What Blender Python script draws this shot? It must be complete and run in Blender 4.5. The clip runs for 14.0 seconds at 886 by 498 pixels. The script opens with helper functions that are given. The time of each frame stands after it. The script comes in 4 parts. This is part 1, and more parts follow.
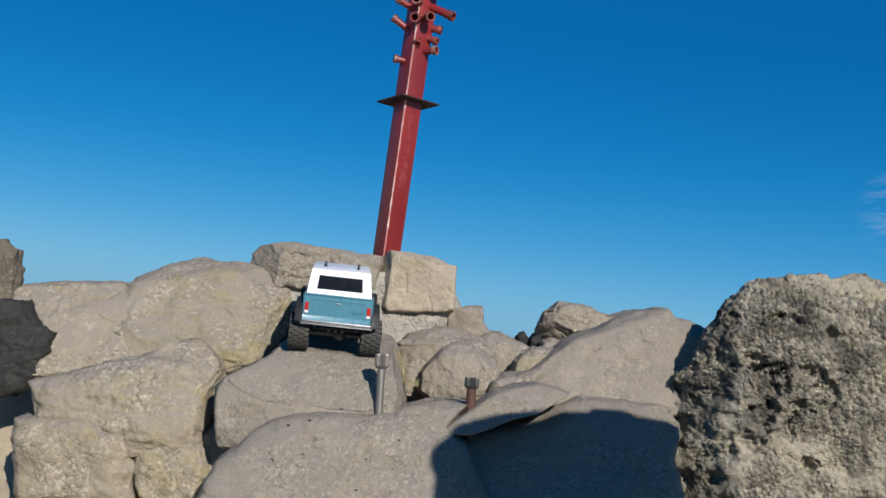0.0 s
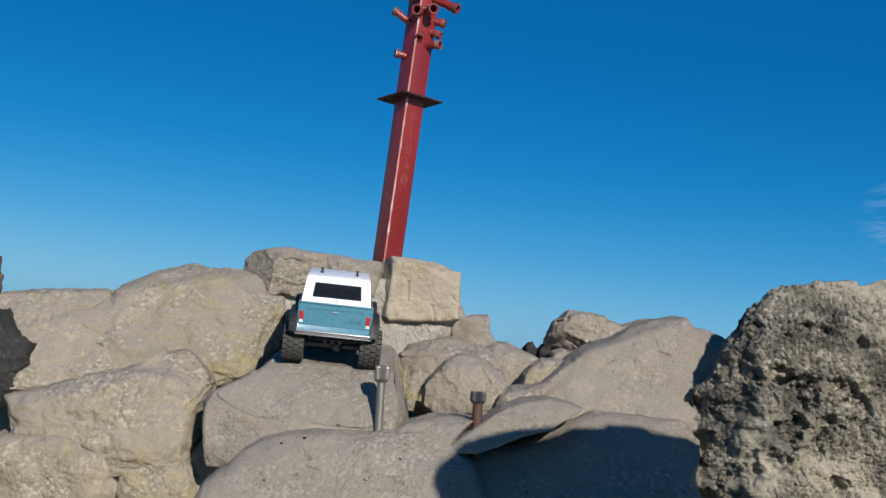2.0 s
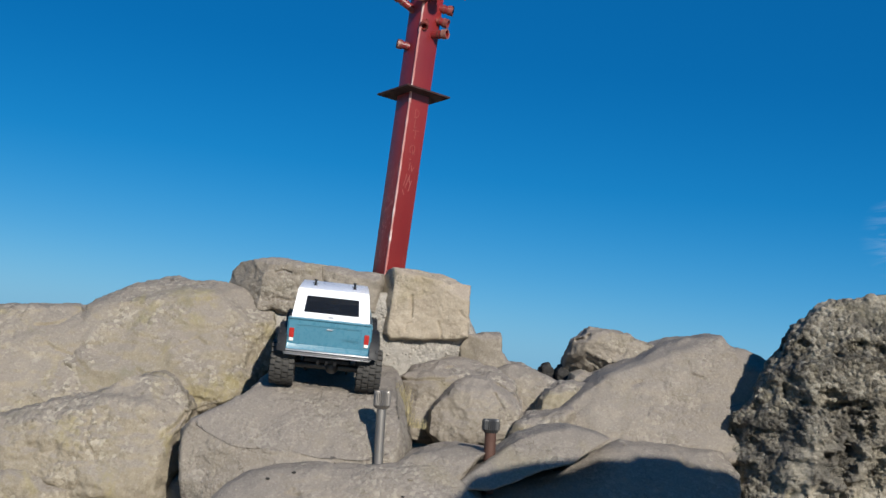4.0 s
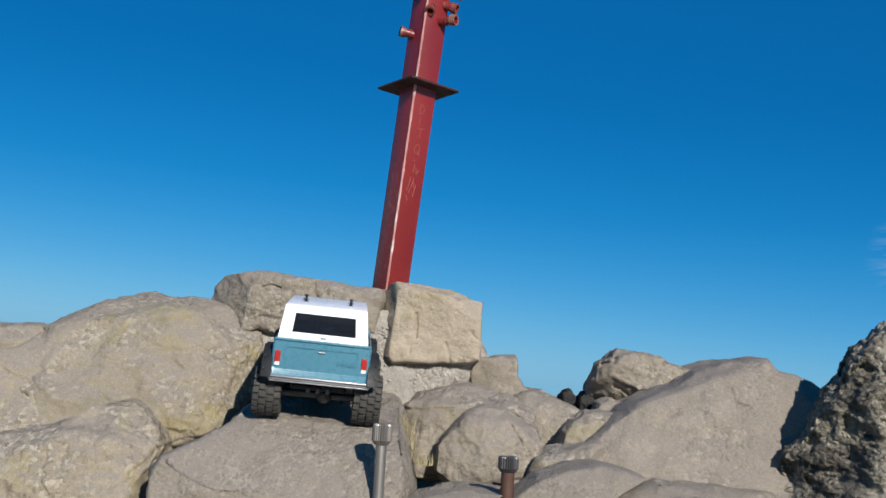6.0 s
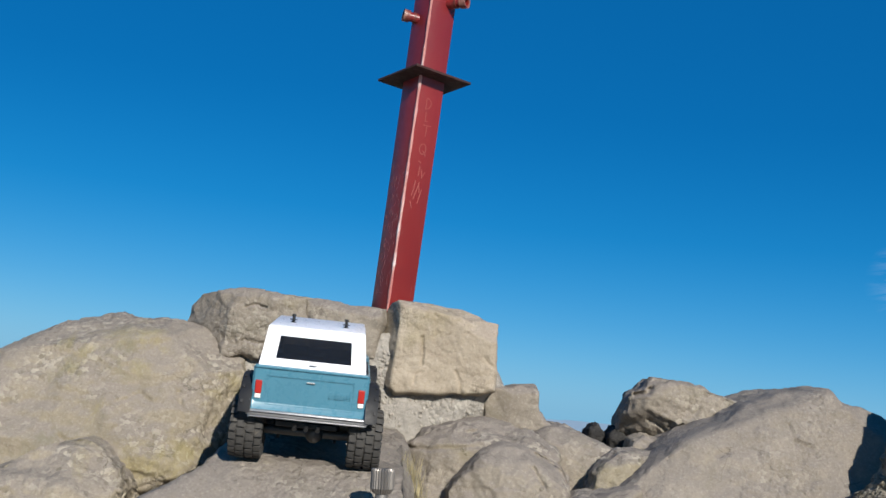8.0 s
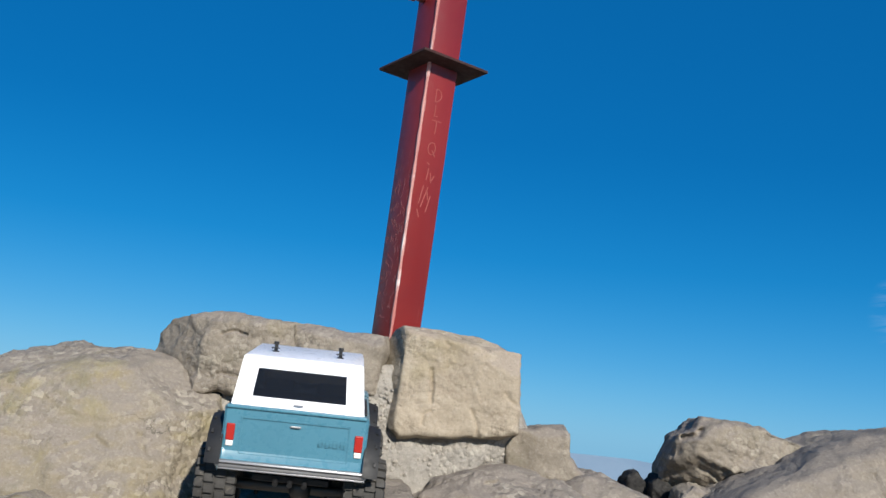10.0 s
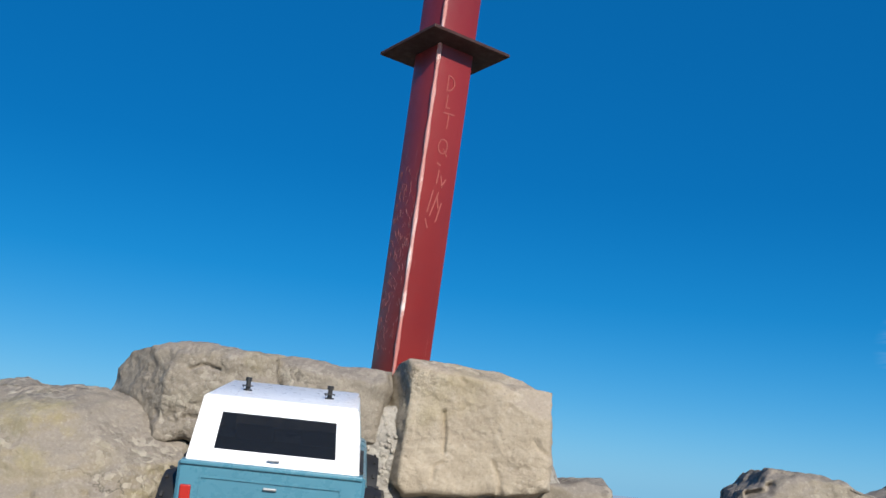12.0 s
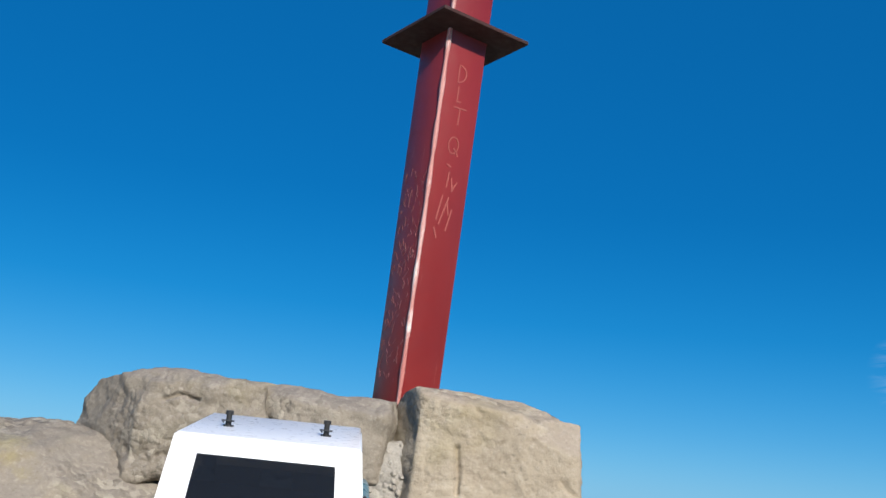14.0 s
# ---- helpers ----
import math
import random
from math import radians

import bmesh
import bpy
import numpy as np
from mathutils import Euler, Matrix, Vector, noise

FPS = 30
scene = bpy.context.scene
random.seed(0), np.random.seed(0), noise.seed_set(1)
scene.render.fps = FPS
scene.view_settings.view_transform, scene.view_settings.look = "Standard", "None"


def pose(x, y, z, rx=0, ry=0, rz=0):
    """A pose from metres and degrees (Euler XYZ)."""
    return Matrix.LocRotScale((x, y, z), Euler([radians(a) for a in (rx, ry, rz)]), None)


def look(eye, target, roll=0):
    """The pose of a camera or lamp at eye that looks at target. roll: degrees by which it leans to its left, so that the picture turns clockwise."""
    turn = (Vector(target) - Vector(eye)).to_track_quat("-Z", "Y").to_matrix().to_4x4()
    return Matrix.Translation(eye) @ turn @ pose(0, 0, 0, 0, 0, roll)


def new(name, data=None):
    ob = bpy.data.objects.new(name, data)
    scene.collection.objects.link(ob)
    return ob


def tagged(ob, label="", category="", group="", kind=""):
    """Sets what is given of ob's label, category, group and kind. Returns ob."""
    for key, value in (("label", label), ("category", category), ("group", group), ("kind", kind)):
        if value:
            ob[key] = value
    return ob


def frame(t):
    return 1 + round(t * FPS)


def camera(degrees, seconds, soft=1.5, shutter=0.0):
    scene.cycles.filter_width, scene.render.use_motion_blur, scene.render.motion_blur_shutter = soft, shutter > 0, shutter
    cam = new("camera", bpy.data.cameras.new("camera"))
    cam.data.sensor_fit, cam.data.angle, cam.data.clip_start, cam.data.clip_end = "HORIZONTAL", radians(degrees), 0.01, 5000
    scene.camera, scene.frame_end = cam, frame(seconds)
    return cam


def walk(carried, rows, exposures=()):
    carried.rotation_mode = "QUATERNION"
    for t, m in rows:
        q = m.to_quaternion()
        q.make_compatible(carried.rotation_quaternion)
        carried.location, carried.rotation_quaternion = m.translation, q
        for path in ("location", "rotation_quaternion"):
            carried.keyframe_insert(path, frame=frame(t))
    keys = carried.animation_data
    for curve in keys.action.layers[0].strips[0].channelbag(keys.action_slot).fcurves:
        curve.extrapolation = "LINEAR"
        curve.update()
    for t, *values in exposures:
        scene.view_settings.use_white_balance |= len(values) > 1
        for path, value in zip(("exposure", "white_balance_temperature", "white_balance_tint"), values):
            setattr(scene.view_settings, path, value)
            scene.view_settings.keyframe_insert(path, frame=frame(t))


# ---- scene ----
cam = camera(42, 14.0, soft=1.5)


def tilt(up, right, lean):
    """Turn of a camera that looks along +y: degrees up, to the right, and leaning to its left."""
    return pose(0, 0, 0, 90 + up, 0, -right) @ pose(0, 0, 0, 0, 0, lean)


PATH = [
    (0.0, pose(-0.0004, 0.0054, 0.9999) @ tilt(3.763, 0.004, 6.300)),
    (1.0, pose(-0.0027, 0.0981, 1.0011) @ tilt(3.915, -0.045, 6.299)),
    (2.0, pose(-0.0087, 0.2685, 1.0026) @ tilt(4.209, -0.107, 6.296)),
    (3.0, pose(-0.0145, 0.4775, 1.0054) @ tilt(4.593, -0.226, 6.296)),
    (4.0, pose(-0.0195, 0.7016, 1.0094) @ tilt(5.035, -0.389, 6.298)),
    (5.0, pose(-0.0253, 0.9292, 1.0146) @ tilt(5.519, -0.558, 6.299)),
    (6.0, pose(-0.0335, 1.1567, 1.0207) @ tilt(6.044, -0.702, 6.296)),
    (7.0, pose(-0.0449, 1.3852, 1.0278) @ tilt(6.624, -0.806, 6.289)),
    (8.0, pose(-0.0592, 1.6176, 1.0361) @ tilt(7.276, -0.886, 6.279)),
    (9.0, pose(-0.0749, 1.8555, 1.0460) @ tilt(8.018, -0.975, 6.270)),
    (10.0, pose(-0.0899, 2.0970, 1.0580) @ tilt(8.852, -1.113, 6.265)),
    (11.0, pose(-0.1023, 2.3346, 1.0721) @ tilt(9.756, -1.319, 6.261)),
    (12.0, pose(-0.1123, 2.5532, 1.0878) @ tilt(10.667, -1.550, 6.245)),
    (13.0, pose(-0.1241, 2.7286, 1.1030) @ tilt(11.461, -1.660, 6.188)),
    (14.0, pose(-0.1484, 2.8263, 1.1139) @ tilt(11.939, -1.334, 6.036)),
]
walk(cam, PATH, exposures=[(0.0, 0.15), (7.5, 0.25), (14.0, 0.38)])

# ---- daylight ----
SUN_AZ, SUN_EL = 159.0, 27.0          # degrees clockwise from +y, and above the horizon
sun_dir = Vector((math.sin(radians(SUN_AZ)) * math.cos(radians(SUN_EL)),
                  math.cos(radians(SUN_AZ)) * math.cos(radians(SUN_EL)), math.sin(radians(SUN_EL))))
world = bpy.data.worlds.new("sky")
scene.world = world
world.use_nodes = True
wn, wl = world.node_tree.nodes, world.node_tree.links
sky = wn.new("ShaderNodeTexSky")
sky.sky_type = "NISHITA"
sky.sun_disc = False
sky.sun_elevation, sky.sun_rotation = radians(SUN_EL), radians(SUN_AZ)
sky.altitude, sky.air_density, sky.dust_density, sky.ozone_density = 800, 0.8, 0.9, 7.0
rich = wn.new("ShaderNodeHueSaturation")
rich.inputs["Hue"].default_value, rich.inputs["Saturation"].default_value = 0.494, 1.3
wl.new(sky.outputs[0], rich.inputs["Color"])
where = wn.new("ShaderNodeTexCoord")
split = wn.new("ShaderNodeSeparateXYZ")
wl.new(where.outputs["Generated"], split.inputs[0])
height = wn.new("ShaderNodeValToRGB")      # pale cyan haze at the horizon, deepening upwards
height.color_ramp.interpolation = "B_SPLINE"
for k_, (at_, c_) in enumerate(((0.0, (0.25, 0.66, 1.0)), (0.07, (0.065, 0.42, 0.83)), (0.15, (0.015, 0.265, 0.665)), (0.25, (0.004, 0.160, 0.50)), (0.5, (0.004, 0.160, 0.49)))):
    e_ = height.color_ramp.elements[k_] if k_ < 2 else height.color_ramp.elements.new(at_)
    e_.position, e_.color = at_, (*c_, 1)
wl.new(split.outputs["Z"], height.inputs[0])
scale = wn.new("ShaderNodeVectorMath")
scale.operation = "SCALE"
scale.inputs["Scale"].default_value = 6.6
wl.new(height.outputs[0], scale.inputs[0])
deep = wn.new("ShaderNodeMix")
deep.data_type = "RGBA"
deep.inputs[0].default_value = 0.7
wl.new(rich.outputs[0], deep.inputs[6])
wl.new(scale.outputs[0], deep.inputs[7])
wl.new(deep.outputs[2], wn["Background"].inputs["Color"])
wn["Background"].inputs["Strength"].default_value = 0.095
sun_lamp = bpy.data.lights.new("sun", "SUN")
sun_lamp.energy, sun_lamp.angle, sun_lamp.color = 5.0, radians(0.55), (1.0, 0.95, 0.87)
sun = new("sun", sun_lamp)
sun.matrix_world = look(sun_dir * 20, (0, 0, 0))


# ---- materials ----
def material(name, rough=0.6, metal=0.0, color=(0.5, 0.5, 0.5)):
    m = bpy.data.materials.new(name)
    m.use_nodes = True
    b = m.node_tree.nodes["Principled BSDF"]
    b.inputs["Base Color"].default_value = (*color, 1)
    b.inputs["Roughness"].default_value, b.inputs["Metallic"].default_value = rough, metal
    return m


def node(m, kind, **values):
    n = m.node_tree.nodes.new(kind)
    for key, value in values.items():
        n.inputs[key.replace("_", " ")].default_value = value
    return n


def ramp(m, source, stops):
    r = m.node_tree.nodes.new("ShaderNodeValToRGB")
    e = r.color_ramp.elements
    while len(e) < len(stops):
        e.new(0.5)
    for k, (pos, c) in enumerate(stops):
        e[k].position, e[k].color = pos, (c, c, c, 1) if isinstance(c, (int, float)) else (*c, 1)
    m.node_tree.links.new(source, r.inputs[0])
    return r.outputs[0]


def mix(m, fac, a, b, blend="MIX"):
    n = m.node_tree.nodes.new("ShaderNodeMix")
    n.data_type, n.blend_type = "RGBA", blend
    for socket, value in ((n.inputs[0], fac), (n.inputs[6], a), (n.inputs[7], b)):
        if isinstance(value, (int, float)):
            socket.default_value = value
        elif isinstance(value, tuple):
            socket.default_value = (*value, 1)
        else:
            m.node_tree.links.new(value, socket)
    return n.outputs[2]


def spot(m, scale, detail=6.0, rough=0.6, distort=0.0, stretch=None):
    """Noise in the object's own metres, shifted for each object."""
    t = m.node_tree.nodes
    co, info = t.new("ShaderNodeTexCoord"), t.new("ShaderNodeObjectInfo")
    add = t.new("ShaderNodeVectorMath")
    add.operation = "MULTIPLY_ADD"
    add.inputs[1].default_value = (7.0, 5.0, 9.0)
    m.node_tree.links.new(info.outputs["Random"], add.inputs[0])
    m.node_tree.links.new(co.outputs["Object"], add.inputs[2])
    out = add.outputs[0]
    if stretch:
        mp = t.new("ShaderNodeMapping")
        mp.inputs["Scale"].default_value = stretch
        m.node_tree.links.new(out, mp.inputs[0])
        out = mp.outputs[0]
    n = node(m, "ShaderNodeTexNoise", Scale=scale, Detail=detail, Roughness=rough, Distortion=distort)
    m.node_tree.links.new(out, n.inputs["Vector"])
    return n.outputs["Fac"], out


def finish(m, color=None, rough=None, bumps=()):
    b, l = m.node_tree.nodes["Principled BSDF"], m.node_tree.links
    if color is not None:
        l.new(color, b.inputs["Base Color"])
    if rough is not None:
        l.new(rough, b.inputs["Roughness"])
    last = None
    for height, strength, dist in bumps:
        n = node(m, "ShaderNodeBump", Strength=strength, Distance=dist)
        l.new(height, n.inputs["Height"])
        if last:
            l.new(last, n.inputs["Normal"])
        last = n.outputs[0]
    if last:
        l.new(last, b.inputs["Normal"])
    return m


def rock_material(name, pale, mid, dark, lichen=0.0, grain=1.0, speck=0.55, stain=0.0, clasts=0.3, crown=(0.27, 0.235, 0.205)):
    """Weathered sandstone: smooth grey-worn upper faces, pebbly broken faces with pale clasts in patches, stains, hair cracks."""
    m = material(name, 0.9)
    m.node_tree.nodes["Principled BSDF"].inputs["Specular IOR Level"].default_value = 0.22
    link = m.node_tree.links.new
    big, _ = spot(m, 2.6, 5, 0.55, 0.4)
    med, _ = spot(m, 13, 8, 0.62, 0.3)
    fine, co = spot(m, 150, 6, 0.7)
    band, _ = spot(m, 8, 7, 0.6, 1.2, (0.5, 0.5, 2.6))
    patch, _ = spot(m, 4.2, 7, 0.62, 0.5)
    pebbly = ramp(m, patch, [(0.42, 0.06), (0.58, 1.0)])
    c = mix(m, ramp(m, big, [(0.36, 0.0), (0.64, 1.0)]), mid, pale)
    c = mix(m, ramp(m, med, [(0.40, 0.0), (0.66, 0.42)]), c, dark)
    c = mix(m, ramp(m, band, [(0.52, 0.0), (0.66, 0.30)]), c, pale)
    geo = m.node_tree.nodes.new("ShaderNodeNewGeometry")
    xyz = m.node_tree.nodes.new("ShaderNodeSeparateXYZ")
    link(geo.outputs["Normal"], xyz.inputs[0])
    edge = m.node_tree.nodes.new("ShaderNodeMath")
    edge.operation = "MULTIPLY_ADD"
    edge.inputs[1].default_value, edge.inputs[2].default_value = 0.7, -0.35
    link(med, edge.inputs[0])
    lift = m.node_tree.nodes.new("ShaderNodeMath")
    link(xyz.outputs["Z"], lift.inputs[0])
    link(edge.outputs[0], lift.inputs[1])
    worn = ramp(m, lift.outputs[0], [(0.25, 0.0), (0.62, 0.75)])
    c = mix(m, worn, c, crown)
    # pale and dark clasts, set in patches
    rub = node(m, "ShaderNodeTexNoise", Scale=60.0, Detail=4.0, Roughness=0.7)
    link(co, rub.inputs["Vector"])
    shift = m.node_tree.nodes.new("ShaderNodeVectorMath")
    shift.operation = "MULTIPLY_ADD"
    shift.inputs[1].default_value = (0.016, 0.016, 0.016)
    link(rub.outputs["Color"], shift.inputs[0])
    link(co, shift.inputs[2])
    clast = node(m, "ShaderNodeTexVoronoi", Scale=62.0 if clasts > 0.6 else 82.0)
    link(shift.outputs[0], clast.inputs["Vector"])
    light = mix(m, pebbly, (0.0, 0.0, 0.0), ramp(m, clast.outputs["Color"], [(0.62, 0.0), (0.80, clasts)]))
    dim = mix(m, pebbly, (0.0, 0.0, 0.0), ramp(m, clast.outputs["Color"], [(0.12, clasts), (0.30, 0.0)]))
    c = mix(m, light, c, mix(m, 0.5, pale, (0.62, 0.58, 0.48)))
    c = mix(m, dim, c, mix(m, 0.6, dark, (0.07, 0.065, 0.055)))
    c = mix(m, ramp(m, fine, [(0.52, 0.0), (0.78, speck)]), c, mix(m, 0.5, pale, (0.54, 0.51, 0.46)))
    c = mix(m, ramp(m, fine, [(0.28, speck), (0.43, 0.0)]), c, mix(m, 0.6, dark, (0.08, 0.07, 0.055)))
    ridge = node(m, "ShaderNodeTexNoise", Scale=24.0, Detail=5.0, Roughness=0.5, Distortion=0.3)
    ridge.noise_type = "RIDGED_MULTIFRACTAL"
    link(co, ridge.inputs["Vector"])
    vor = node(m, "ShaderNodeTexVoronoi", Scale=38.0)
    link(co, vor.inputs["Vector"])
    pit = ramp(m, vor.outputs["Distance"], [(0.05, 0.0), (0.15, 1.0)])
    grit = mix(m, pebbly, (0.0, 0.0, 0.0), ramp(m, clast.outputs["Distance"], [(0.0, 1.0), (0.75, 0.0)]))
    crack = node(m, "ShaderNodeTexVoronoi", Scale=4.6)
    crack.feature = "DISTANCE_TO_EDGE"
    warp = m.node_tree.nodes.new("ShaderNodeVectorMath")
    warp.operation = "MULTIPLY_ADD"
    warp.inputs[1].default_value = (0.2, 0.2, 0.2)
    wob = node(m, "ShaderNodeTexNoise", Scale=6.0, Detail=7.0, Roughness=0.62)
    link(co, wob.inputs["Vector"])
    link(wob.outputs["Color"], warp.inputs[0])
    link(co, warp.inputs[2])
    link(warp.outputs[0], crack.inputs["Vector"])
    some, _ = spot(m, 4.5, 3, 0.5)
    line = ramp(m, crack.outputs["Distance"], [(0.0, 1.0), (0.010, 0.0)])
    line = mix(m, ramp(m, some, [(0.55, 0.0), (0.63, 0.75)]), (0.0, 0.0, 0.0), line)
    c = mix(m, line, c, (0.06, 0.05, 0.038))
    if lichen:
        moss, _ = spot(m, 4.8, 9, 0.68, 0.6)
        c = mix(m, ramp(m, moss, [(0.54, 0.0), (0.66, lichen)]), c, (0.29, 0.245, 0.10))
        moss2, _ = spot(m, 7.0, 9, 0.7, 0.5)
        c = mix(m, ramp(m, moss2, [(0.56, 0.0), (0.68, lichen * 0.8)]), c, (0.14, 0.135, 0.075))
    if stain:
        st, _ = spot(m, 3.4, 10, 0.72, 0.8)
        c = mix(m, ramp(m, st, [(0.50, 0.0), (0.60, stain)]), c, (0.06, 0.056, 0.05))
    g2 = grain * grain
    return finish(m, c, None, [(big, 0.25, 0.05), (med, 0.26 * grain, 0.03), (ridge.outputs["Fac"], 0.26 * g2, 0.010), (fine, 0.40 * g2, 0.008),
                               (pit, 0.35 * grain, 0.005), (line, -0.6, 0.006), (grit, 0.45 if clasts < 0.6 else 1.0, 0.010 if clasts < 0.6 else 0.03)])


SAND = rock_material("sandstone", (0.278, 0.243, 0.196), (0.219, 0.189, 0.150), (0.147, 0.123, 0.095), 0.22, clasts=0.5, crown=(0.210, 0.183, 0.160))
SLAB = rock_material("worn sandstone", (0.268, 0.234, 0.192), (0.215, 0.186, 0.150), (0.146, 0.122, 0.096), 0.14, 1.15, speck=0.6, clasts=0.32, crown=(0.208, 0.182, 0.158))
TAN = rock_material("tan sandstone", (0.378, 0.322, 0.246), (0.300, 0.252, 0.186), (0.208, 0.166, 0.120), 0.25, clasts=0.45, crown=(0.30, 0.25, 0.20))
LICHEN = rock_material("lichened sandstone", (0.288, 0.247, 0.184), (0.229, 0.195, 0.141), (0.16, 0.132, 0.092), 0.50, clasts=0.55, crown=(0.224, 0.195, 0.168))
COARSE = rock_material("coarse conglomerate", (0.36, 0.325, 0.258), (0.25, 0.225, 0.174), (0.155, 0.137, 0.105), 0.28, 1.4, 0.9, 0.70, 0.9, crown=(0.35, 0.31, 0.24))
# near black: skyline rocks, some pebbles, and the shadow put into the left gap
DARK = rock_material("dark rock and gap shadow", (0.035, 0.034, 0.033), (0.025, 0.024, 0.023), (0.018, 0.017, 0.016), speck=0.08, clasts=0.06, crown=(0.032, 0.031, 0.030))
MORTAR = rock_material("gravel mortar", (0.365, 0.340, 0.300), (0.305, 0.283, 0.248), (0.22, 0.202, 0.176), 0.0, 1.1, 0.6, 0.0, 0.55, crown=(0.31, 0.29, 0.26))
DARK_BROWN = rock_material("dark brown rock", (0.16, 0.135, 0.10), (0.10, 0.085, 0.065), (0.055, 0.048, 0.04), 0.15, crown=(0.11, 0.092, 0.072))


def ground_material():
    m = material("dry hillside", 0.95)
    big, _ = spot(m, 0.6, 6, 0.6)
    med, _ = spot(m, 9, 8, 0.65)
    fine, _ = spot(m, 110, 6, 0.7)
    c = mix(m, ramp(m, big, [(0.4, 0.0), (0.62, 1.0)]), (0.38, 0.31, 0.22), (0.31, 0.265, 0.18))
    c = mix(m, ramp(m, med, [(0.4, 0.0), (0.65, 0.8)]), c, (0.26, 0.21, 0.145))
    c = mix(m, ramp(m, fine, [(0.35, 0.0), (0.7, 0.5)]), c, (0.40, 0.34, 0.25))
    return finish(m, c, None, [(med, 0.6, 0.03), (fine, 0.6, 0.008)])


def worn_paint(name, color, deep, bare, wear, rough, metal=0.0, scratch=(1, 1, 1), scale=9.0):
    m = material(name, rough, metal)
    a, _ = spot(m, scale, 8, 0.7, 0.5, scratch)
    b, _ = spot(m, 55, 6, 0.65)
    d, _ = spot(m, 3.0, 4, 0.5)
    c = mix(m, ramp(m, d, [(0.35, 0.0), (0.65, 1.0)]), color, deep)
    c = mix(m, ramp(m, a, [(wear, 0.0), (wear + 0.08, 0.9)]), c, bare)
    r = ramp(m, b, [(0.3, rough * 0.8), (0.7, min(1.0, rough * 1.25))])
    return finish(m, c, r, [(a, 0.12, 0.002), (b, 0.08, 0.001)])


GROUND = ground_material()
RED = worn_paint("red post paint", (0.215, 0.017, 0.015), (0.160, 0.012, 0.014), (0.34, 0.13, 0.11), 0.63, 0.40, 0.0, (1, 1, 0.22), 26)
RUST = worn_paint("rusty red steel", (0.19, 0.040, 0.032), (0.11, 0.024, 0.018), (0.30, 0.17, 0.13), 0.55, 0.5)
PLATE = worn_paint("weathered dark red plate", (0.036, 0.010, 0.009), (0.024, 0.009, 0.008), (0.07, 0.032, 0.02), 0.6, 0.85)
RED.node_tree.nodes["Principled BSDF"].inputs["Coat Weight"].default_value = 0.2
RED.node_tree.nodes["Principled BSDF"].inputs["Coat Roughness"].default_value = 0.25
SCRATCH = material("scratched paint", 0.8, 0.0, (0.27, 0.062, 0.055))
SCUFF = material("pale scuffed primer", 0.8, 0.0, (0.215, 0.068, 0.072))
WELD = worn_paint("bare weld bead", (0.50, 0.44, 0.40), (0.36, 0.28, 0.25), (0.65, 0.62, 0.58), 0.5, 0.4, 0.3)
STEEL = worn_paint("weathered grey steel", (0.24, 0.225, 0.205), (0.17, 0.155, 0.14), (0.10, 0.06, 0.035), 0.62, 0.5, 0.7)
DARK_STEEL = worn_paint("dark oxidised steel", (0.075, 0.075, 0.075), (0.05, 0.05, 0.05), (0.11, 0.06, 0.04), 0.6, 0.45, 0.6)
RUSTY = worn_paint("rusted steel shank", (0.10, 0.05, 0.035), (0.06, 0.03, 0.024), (0.15, 0.08, 0.05), 0.55, 0.7, 0.3)
BLUE = worn_paint("faded teal body paint", (0.064, 0.200, 0.272), (0.056, 0.176, 0.245), (0.16, 0.33, 0.38), 0.70, 0.28, 0.0, (0.6, 1, 1), 14)
WHITE = worn_paint("white body shell", (0.74, 0.75, 0.77), (0.70, 0.71, 0.74), (0.60, 0.58, 0.55), 0.72, 0.3)
BLACK = worn_paint("dusty black plastic", (0.009, 0.0095, 0.011), (0.013, 0.013, 0.013), (0.06, 0.055, 0.045), 0.64, 0.62)
RUBBER = worn_paint("dusty tyre rubber", (0.035, 0.034, 0.032), (0.05, 0.047, 0.042), (0.14, 0.12, 0.095), 0.57, 0.85, 0.0, (1, 1, 1), 22)
CHROME = worn_paint("scuffed chrome", (0.40, 0.41, 0.42), (0.30, 0.30, 0.31), (0.22, 0.21, 0.20), 0.62, 0.46, 0.6)
LAMP_RED = material("red lamp plastic", 0.25, 0.0, (0.36, 0.02, 0.015))
LAMP_WHITE = material("clear lamp plastic", 0.25, 0.0, (0.75, 0.72, 0.68))
BADGE = material("dark blue badge", 0.3, 0.0, (0.01, 0.04, 0.16))
GREY_LINE = material("moulding line", 0.4, 0.0, (0.05, 0.15, 0.19))
STRAW = worn_paint("dry grass", (0.38, 0.32, 0.18), (0.29, 0.25, 0.13), (0.18, 0.18, 0.08), 0.55, 0.8)
GLASS = material("smoked window film", 0.06, 0.0, (0.012, 0.013, 0.015))
GLASS.node_tree.nodes["Principled BSDF"].inputs["Alpha"].default_value = 0.62


# ---- mesh helpers ----
def part(name, bm, mat, parent=None, label="", smooth=None):
    me = bpy.data.meshes.new(name)
    bmesh.ops.recalc_face_normals(bm, faces=bm.faces[:])
    if smooth is not None:
        for f in bm.faces:
            f.smooth = True
        for e in bm.edges:
            if len(e.link_faces) == 2 and e.calc_face_angle(0) > radians(smooth):
                e.smooth = False
    bm.to_mesh(me)
    bm.free()
    me.materials.append(mat)
    ob = new(name, me)
    if parent is not None:
        ob.parent = parent
    if label:
        ob["label"] = label
    return ob


